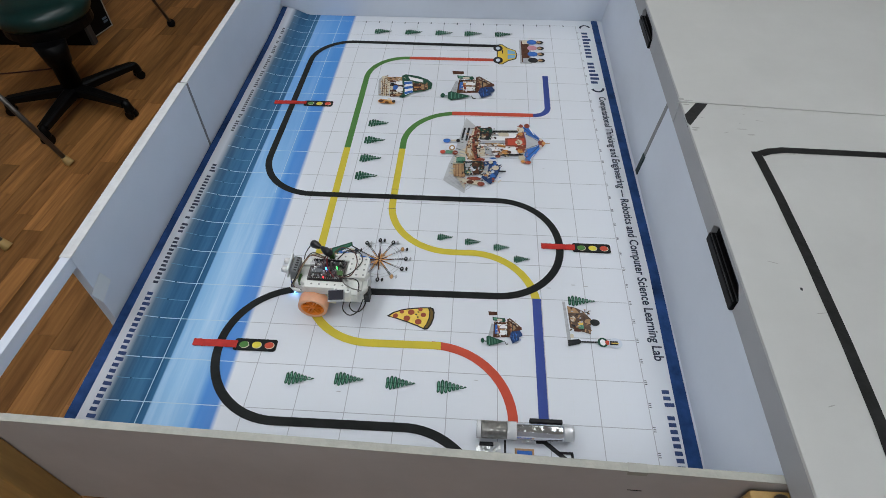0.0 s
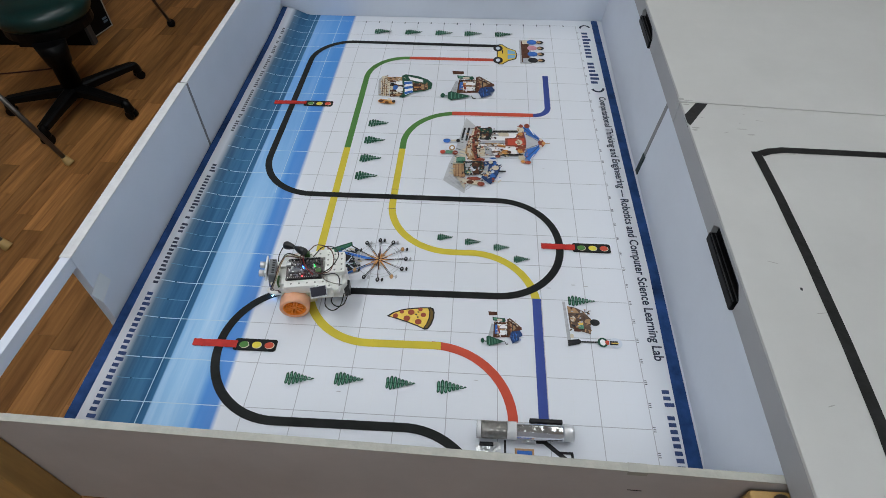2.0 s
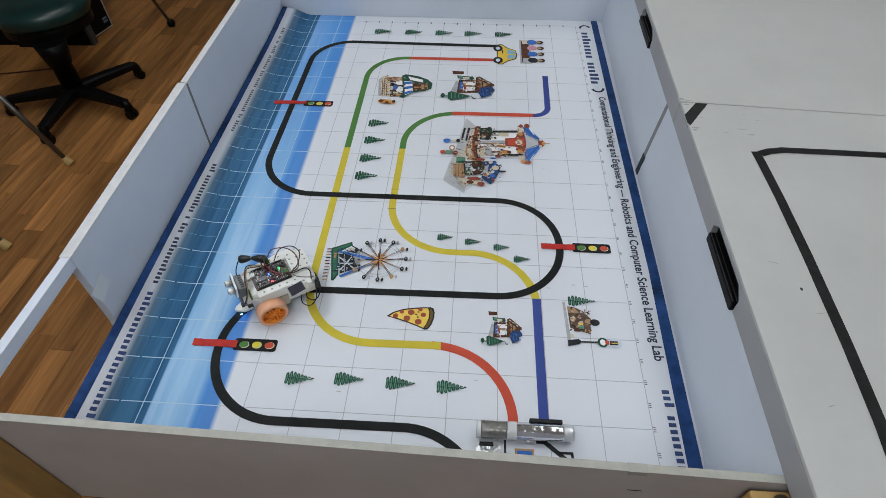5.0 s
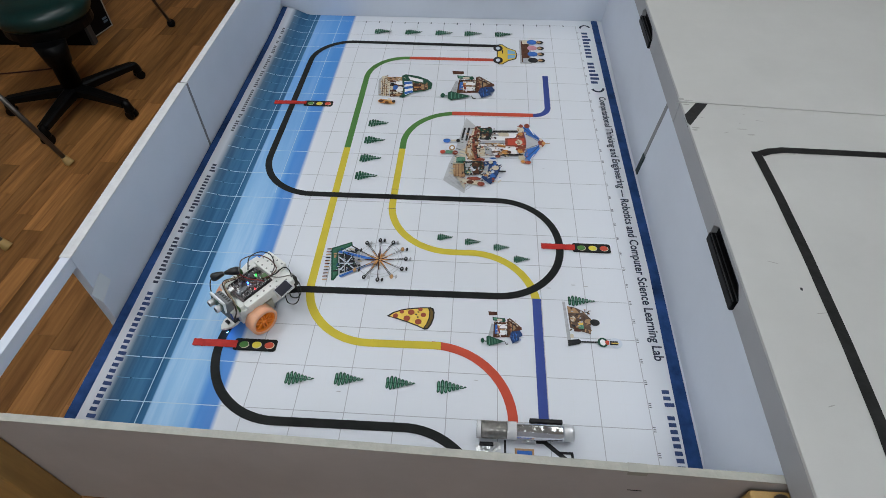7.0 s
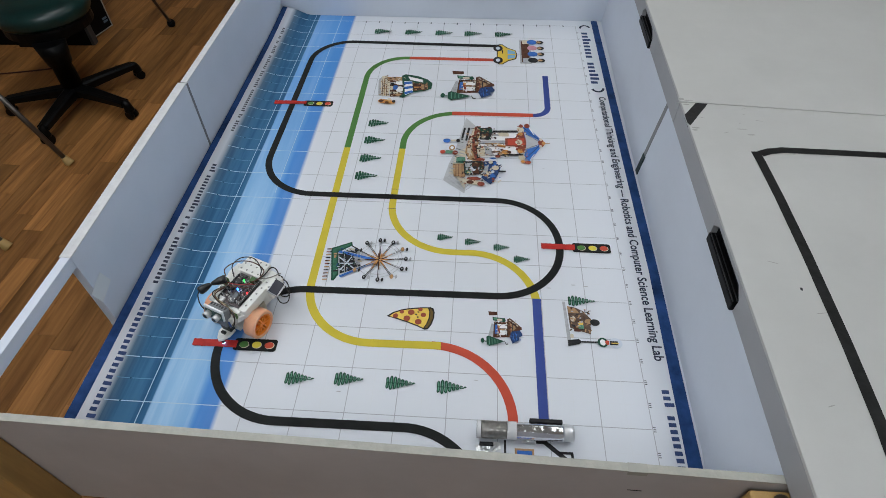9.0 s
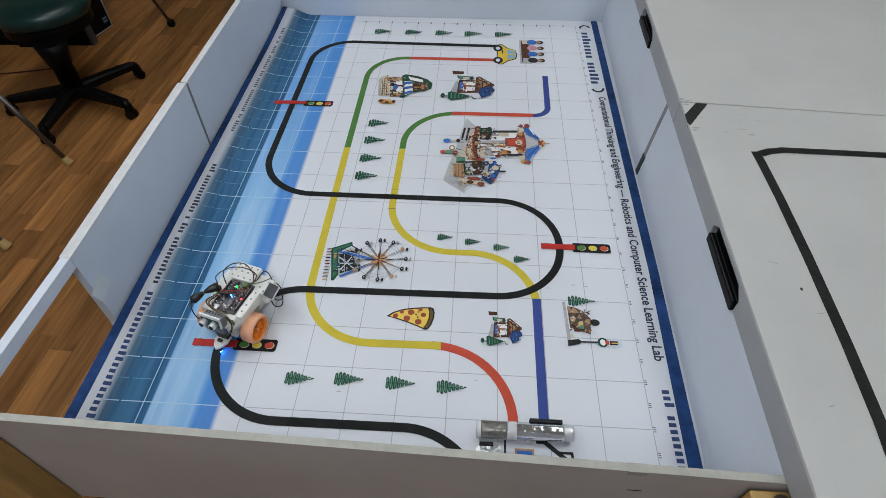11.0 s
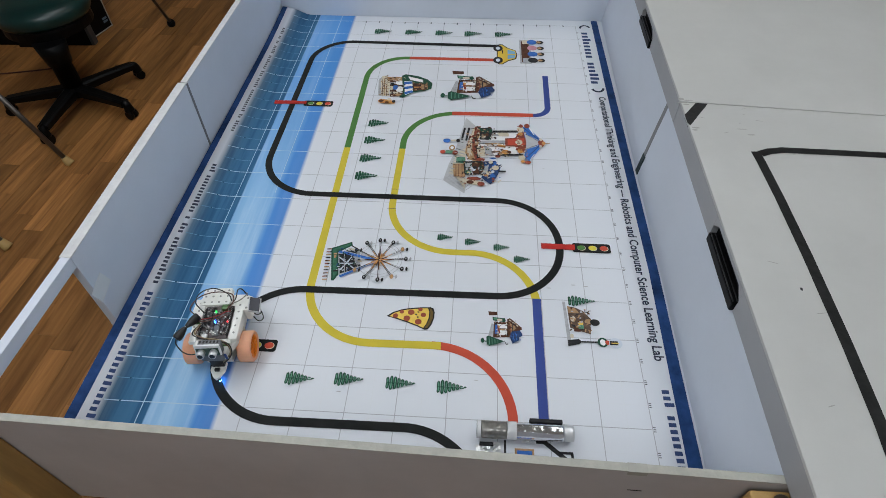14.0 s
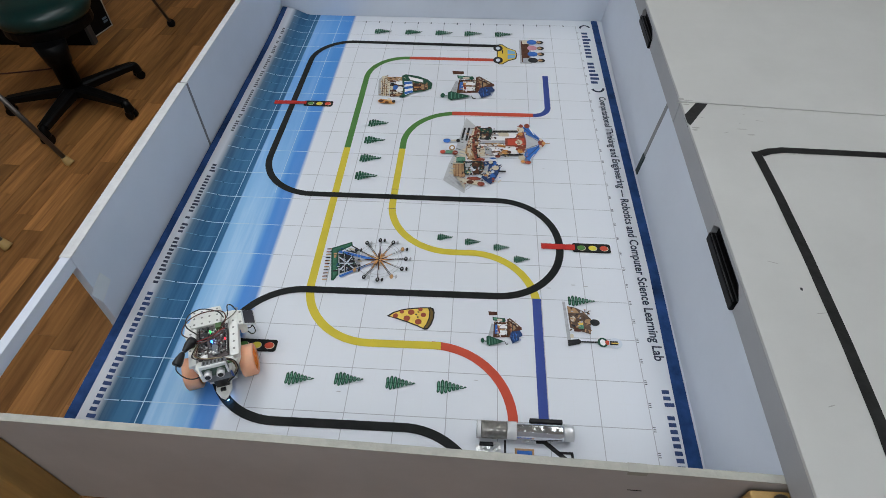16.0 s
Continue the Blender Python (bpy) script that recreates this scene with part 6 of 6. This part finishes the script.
    part("sensor_plug", box(B(), 0.047, 0.0535, -0.006, 0.004, 0.0256, 0.031, 0.0008), chip, sens, "black plug")
    eye_ = part("light_housing", lathe(B(), [(0.0068, 0.0030), (0.0120, 0.0034), (0.0198, 0.0040)], 2, 14, (0.0612, 0.0006, 0)), blackp, t, "short black light housing")
    part("sensor_light", lathe(B(), [(0.0030, 0.0016), (0.0042, 0.0027), (0.0067, 0.0029)], 2, 14, (0.0612, 0.0006, 0)), glow("sensor_led", (0.10, 0.40, 1.0), 26.0), eye_, "lit white-blue light")
    # display on a bracket behind the wheel
    tilt = Matrix.Translation((-0.0620, 0.0690, 0.0905)) @ Matrix.Rotation(radians(-27), 4, "X") @ Matrix.Rotation(radians(6), 4, "Z")
    disp = part("display", box(B(), -0.0175, 0.0175, -0.0125, 0.0125, -0.002, 0.002, 0.0008, m=tilt), material("display_board", (0.55, 0.56, 0.58), 0.4), t, "small display board on a bracket")
    part("screen", box(B(), -0.0160, 0.0160, -0.0110, 0.0095, 0.0021, 0.0036, 0.0005, m=tilt), material("dark_blue_screen", (0.040, 0.041, 0.055), 0.14, spec=0.6), disp, "dark blue glass screen")
    for x in (-0.0145, 0.0145):
        part("screw", lathe(B(), [(0.002, 0.0016), (0.0036, 0.0014)], 2, 8, (0, 0, 0)), metal, disp).matrix_basis = tilt @ pose(x, 0.0108, 0)
    part("display_bracket", prism(B(), rounded(-0.088, -0.052, 0.0460, 0.0585, 0.003), 0.056, 0.0880, 0.0015), white, t)
    pegs("peg_hole", [(-0.083, 0.0515), (-0.058, 0.0515)], 0.0880, t, 0.0026)
    part("servo", box(B(), -0.120, -0.098, 0.004, 0.030, 0.020, 0.046, 0.002), blackp, t, "black servo block")
    # battery plug: two sleeves meeting at a bare joint
    a, m_, b_ = Vector((-0.029, -0.034, 0.1040)), Vector((-0.004, -0.053, 0.1030)), Vector((0.019, -0.068, 0.0965))
    d1, d2 = m_ - a, b_ - m_
    plug = part("battery_plug", tube(B(), [a, a + d1 * 0.15, a + d1 * 0.5, a + d1 * 0.9, m_], [0.0080, 0.0092, 0.0084, 0.0046, 0.0030], 14), blackp, t, "black sleeved battery plug")
    part("sleeve", tube(B(), [m_, m_ + d2 * 0.12, m_ + d2 * 0.5, m_ + d2 * 0.85, b_], [0.0030, 0.0050, 0.0082, 0.0096, 0.0080], 14), blackp, plug)
    part("pin", tube(B(), [m_ - d1 * 0.06, m_ + d2 * 0.06], 0.0031, 10), metal, plug, "bare metal joint")
    # leads
    lead = {"k": material("black_lead", (0.012, 0.012, 0.012), 0.5), "b": material("brown_lead", (0.09, 0.03, 0.018), 0.5), "r": material("red_lead", (0.25, 0.02, 0.02), 0.5), "y": material("tan_lead", (0.30, 0.24, 0.14), 0.5), "g": material("grey_lead", (0.22, 0.21, 0.19), 0.5)}
    runs = [("b", [(-0.050, 0.012, 0.092), (-0.062, 0.026, 0.104), (-0.085, 0.020, 0.100), (-0.092, -0.015, 0.102), (-0.080, -0.046, 0.106), (-0.052, -0.058, 0.100), (-0.036, -0.044, 0.098)]),
            ("k", [(-0.056, 0.014, 0.092), (-0.072, 0.030, 0.102), (-0.096, 0.030, 0.106), (-0.104, 0.036, 0.090), (-0.100, 0.044, 0.066)]),
            ("r", [(-0.028, -0.040, 0.096), (-0.024, -0.024, 0.102), (-0.030, 0.0, 0.104), (-0.040, 0.016, 0.100), (-0.048, 0.022, 0.092)]),
            ("b", [(-0.030, -0.040, 0.096), (-0.018, -0.026, 0.104), (-0.024, 0.004, 0.104), (-0.034, 0.020, 0.098)]),
            ("y", [(-0.020, -0.030, 0.092), (0.008, -0.034, 0.104), (0.020, -0.016, 0.106), (0.026, 0.014, 0.104), (0.032, 0.034, 0.094), (0.040, 0.038, 0.080), (0.044, 0.028, 0.062), (0.040, 0.010, 0.036)]),
            ("k", [(-0.018, -0.032, 0.092), (0.010, -0.038, 0.106), (0.022, -0.018, 0.108), (0.029, 0.012, 0.106), (0.034, 0.036, 0.096), (0.043, 0.041, 0.080), (0.046, 0.030, 0.060), (0.042, 0.008, 0.034)]),
            ("b", [(-0.014, -0.030, 0.092), (0.012, -0.030, 0.102), (0.024, -0.010, 0.104), (0.030, 0.020, 0.100), (0.036, 0.036, 0.088), (0.042, 0.034, 0.068), (0.038, 0.014, 0.036)]),
            ("k", [(0.019, -0.068, 0.0965), (0.026, -0.069, 0.088), (0.036, -0.058, 0.076), (0.038, -0.044, 0.068), (0.034, -0.026, 0.066)]),
            ("k", [(-0.085, 0.046, 0.050), (-0.080, 0.054, 0.034), (-0.090, 0.060, 0.024), (-0.104, 0.056, 0.024), (-0.114, 0.044, 0.036), (-0.114, 0.034, 0.046)]),
            ("k", [(-0.070, 0.050, 0.052), (-0.066, 0.060, 0.030), (-0.080, 0.066, 0.018), (-0.098, 0.058, 0.024), (-0.108, 0.036, 0.040)]),
            ("g", [(-0.062, 0.008, 0.088), (-0.072, 0.038, 0.096), (-0.090, 0.048, 0.092), (-0.108, 0.040, 0.074)]),
            ("k", [(-0.045, -0.030, 0.092), (-0.066, -0.050, 0.104), (-0.092, -0.046, 0.106), (-0.102, -0.020, 0.104), (-0.086, 0.012, 0.106), (-0.070, 0.022, 0.098)])]
    for c_, pts in runs:
        part("lead", tube(B(), smooth([(x, y, min(z, 0.100)) for x, y, z in pts], 5), 0.00125, 6), lead[c_], t)
    # wheels
    tyre_m = material("orange_foam_tyre", (0.86, 0.44, 0.27), 0.6, var=0.06, scale=60.0, bump=0.15, bump_scale=150.0)
    tyre_m.node_tree.nodes["Principled BSDF"].inputs["Subsurface Weight"].default_value = 0.25
    tyre_m.node_tree.nodes["Principled BSDF"].inputs["Subsurface Radius"].default_value = (0.008, 0.004, 0.002)
    rim_m = material("orange_wheel_plastic", (0.95, 0.27, 0.015), 0.38, var=0.05, scale=60.0)
    dark_m = material("wheel_recess_shade", (0.20, 0.045, 0.006), 0.7)
    wheels = []
    for s_ in (1, -1):
        w = B()
        lathe_ring = [(-0.013, 0.0255), (0.0115, 0.0255), (0.0115, 0.0225), (0.004, 0.0220), (-0.013, 0.0220)]
        seg = 40
        rings = [[w.verts.new((r * math.cos(2 * math.pi * k / seg), s_ * h, r * math.sin(2 * math.pi * k / seg))) for k in range(seg)] for h, r in lathe_ring + lathe_ring[:1]]
        for u, v in zip(rings, rings[1:]):
            for k in range(seg):
                w.faces.new((u[k], u[(k + 1) % seg], v[(k + 1) % seg], v[k])).smooth = True
        for k in range(6):
            for off in (-0.0032, 0.0032):
                box(w, 0.004, 0.0228, off - 0.0012, off + 0.0012, 0.004, 0.0100, m=Matrix.Rotation(2 * math.pi * k / 6, 4, "Y") @ Matrix(((1, 0, 0, 0), (0, 0, s_, 0), (0, 1, 0, 0), (0, 0, 0, 1))))
        lathe(w, [(-0.014, 0.0055), (0.009, 0.0055), (0.0105, 0.0045)] if s_ > 0 else [(0.014, 0.0055), (-0.009, 0.0055), (-0.0105, 0.0045)], 1, 20)
        bmesh.ops.recalc_face_normals(w, faces=w.faces)
        wheel = part("wheel", w, rim_m, t, "spoked orange plastic wheel")
        w = B()
        prof = [(-0.0145, 0.0256), (-0.0145, 0.0300), (-0.0125, 0.0322), (0.0, 0.0325), (0.0115, 0.0322), (0.0135, 0.0300), (0.0135, 0.0256)]
        rings = [[w.verts.new((r * math.cos(2 * math.pi * k / 48), s_ * h, r * math.sin(2 * math.pi * k / 48))) for k in range(48)] for h, r in prof + prof[:1]]
        for u, v in zip(rings, rings[1:]):
            for k in range(48):
                w.faces.new((u[k], u[(k + 1) % 48], v[(k + 1) % 48], v[k])).smooth = True
        bmesh.ops.recalc_face_normals(w, faces=w.faces)
        part("tyre", w, tyre_m, wheel, "peach-orange soft foam tyre")
        w = lathe(B(), [(s_ * -0.006, 0.0219), (s_ * -0.004, 0.0219)], 1, 32)
        bmesh.ops.recalc_face_normals(w, faces=w.faces)
        part("web", w, dark_m, wheel)
        wheels.append(wheel)
    return t, wheels


ROBOT, WHEELS = robot()
TRACK = 0.0525

DRIVE = [(0.0, -0.4033, -1.3140, 178.9), (0.5, -0.4165, -1.3141, 181.5), (1.0, -0.4294, -1.3146, 184.0), (1.5, -0.4414, -1.3158, 186.2), (2.0, -0.4529, -1.3178, 188.6),
         (2.5, -0.4646, -1.3208, 191.6), (3.0, -0.4762, -1.3247, 195.2), (3.5, -0.4877, -1.3294, 199.6), (4.0, -0.4988, -1.3350, 204.3), (4.5, -0.5091, -1.3413, 208.8),
         (5.0, -0.5187, -1.3483, 213.3), (5.5, -0.5277, -1.3560, 217.9), (6.0, -0.5358, -1.3642, 222.8), (6.5, -0.5432, -1.3728, 228.0), (7.0, -0.5498, -1.3817, 233.5),
         (7.5, -0.5558, -1.3924, 240.4), (8.0, -0.5602, -1.4015, 246.6), (8.2, -0.5606, -1.4020, 247.3), (8.7, -0.5606, -1.4020, 247.3), (9.2, -0.5606, -1.4020, 247.3),
         (10.1, -0.5606, -1.4020, 247.3), (10.4, -0.5626, -1.4081, 249.1), (11.0, -0.5665, -1.4202, 252.8), (11.5, -0.5689, -1.4309, 256.3), (12.0, -0.5704, -1.4423, 260.2),
         (12.5, -0.5709, -1.4532, 264.0), (13.0, -0.5707, -1.4640, 267.8), (13.5, -0.5703, -1.4752, 271.8), (14.0, -0.5691, -1.4865, 275.7), (14.5, -0.5665, -1.4981, 279.6),
         (15.0, -0.5630, -1.5095, 283.3), (15.5, -0.5590, -1.5202, 286.5), (16.0, -0.5547, -1.5306, 289.5)]


def motions():
    walk(ROBOT, [(t, pose(x, y, 0.0010, 0, 0, h)) for t, x, y, h in DRIVE])
    for wheel, side in zip(WHEELS, (1, -1)):
        turn, rows = 0.0, []
        for i, (t, x, y, h) in enumerate(DRIVE):
            if i:
                t0, x0, y0, h0 = DRIVE[i - 1]
                mid = radians((h + h0) / 2)
                ahead = (x - x0) * math.cos(mid) + (y - y0) * math.sin(mid)
                turn += math.degrees((ahead - side * TRACK * radians(h - h0)) / 0.0325)
            rows.append((t, pose(0, TRACK if side > 0 else -0.0565, 0.0325, 0, turn, 0)))
        walk(wheel, rows)


motions()
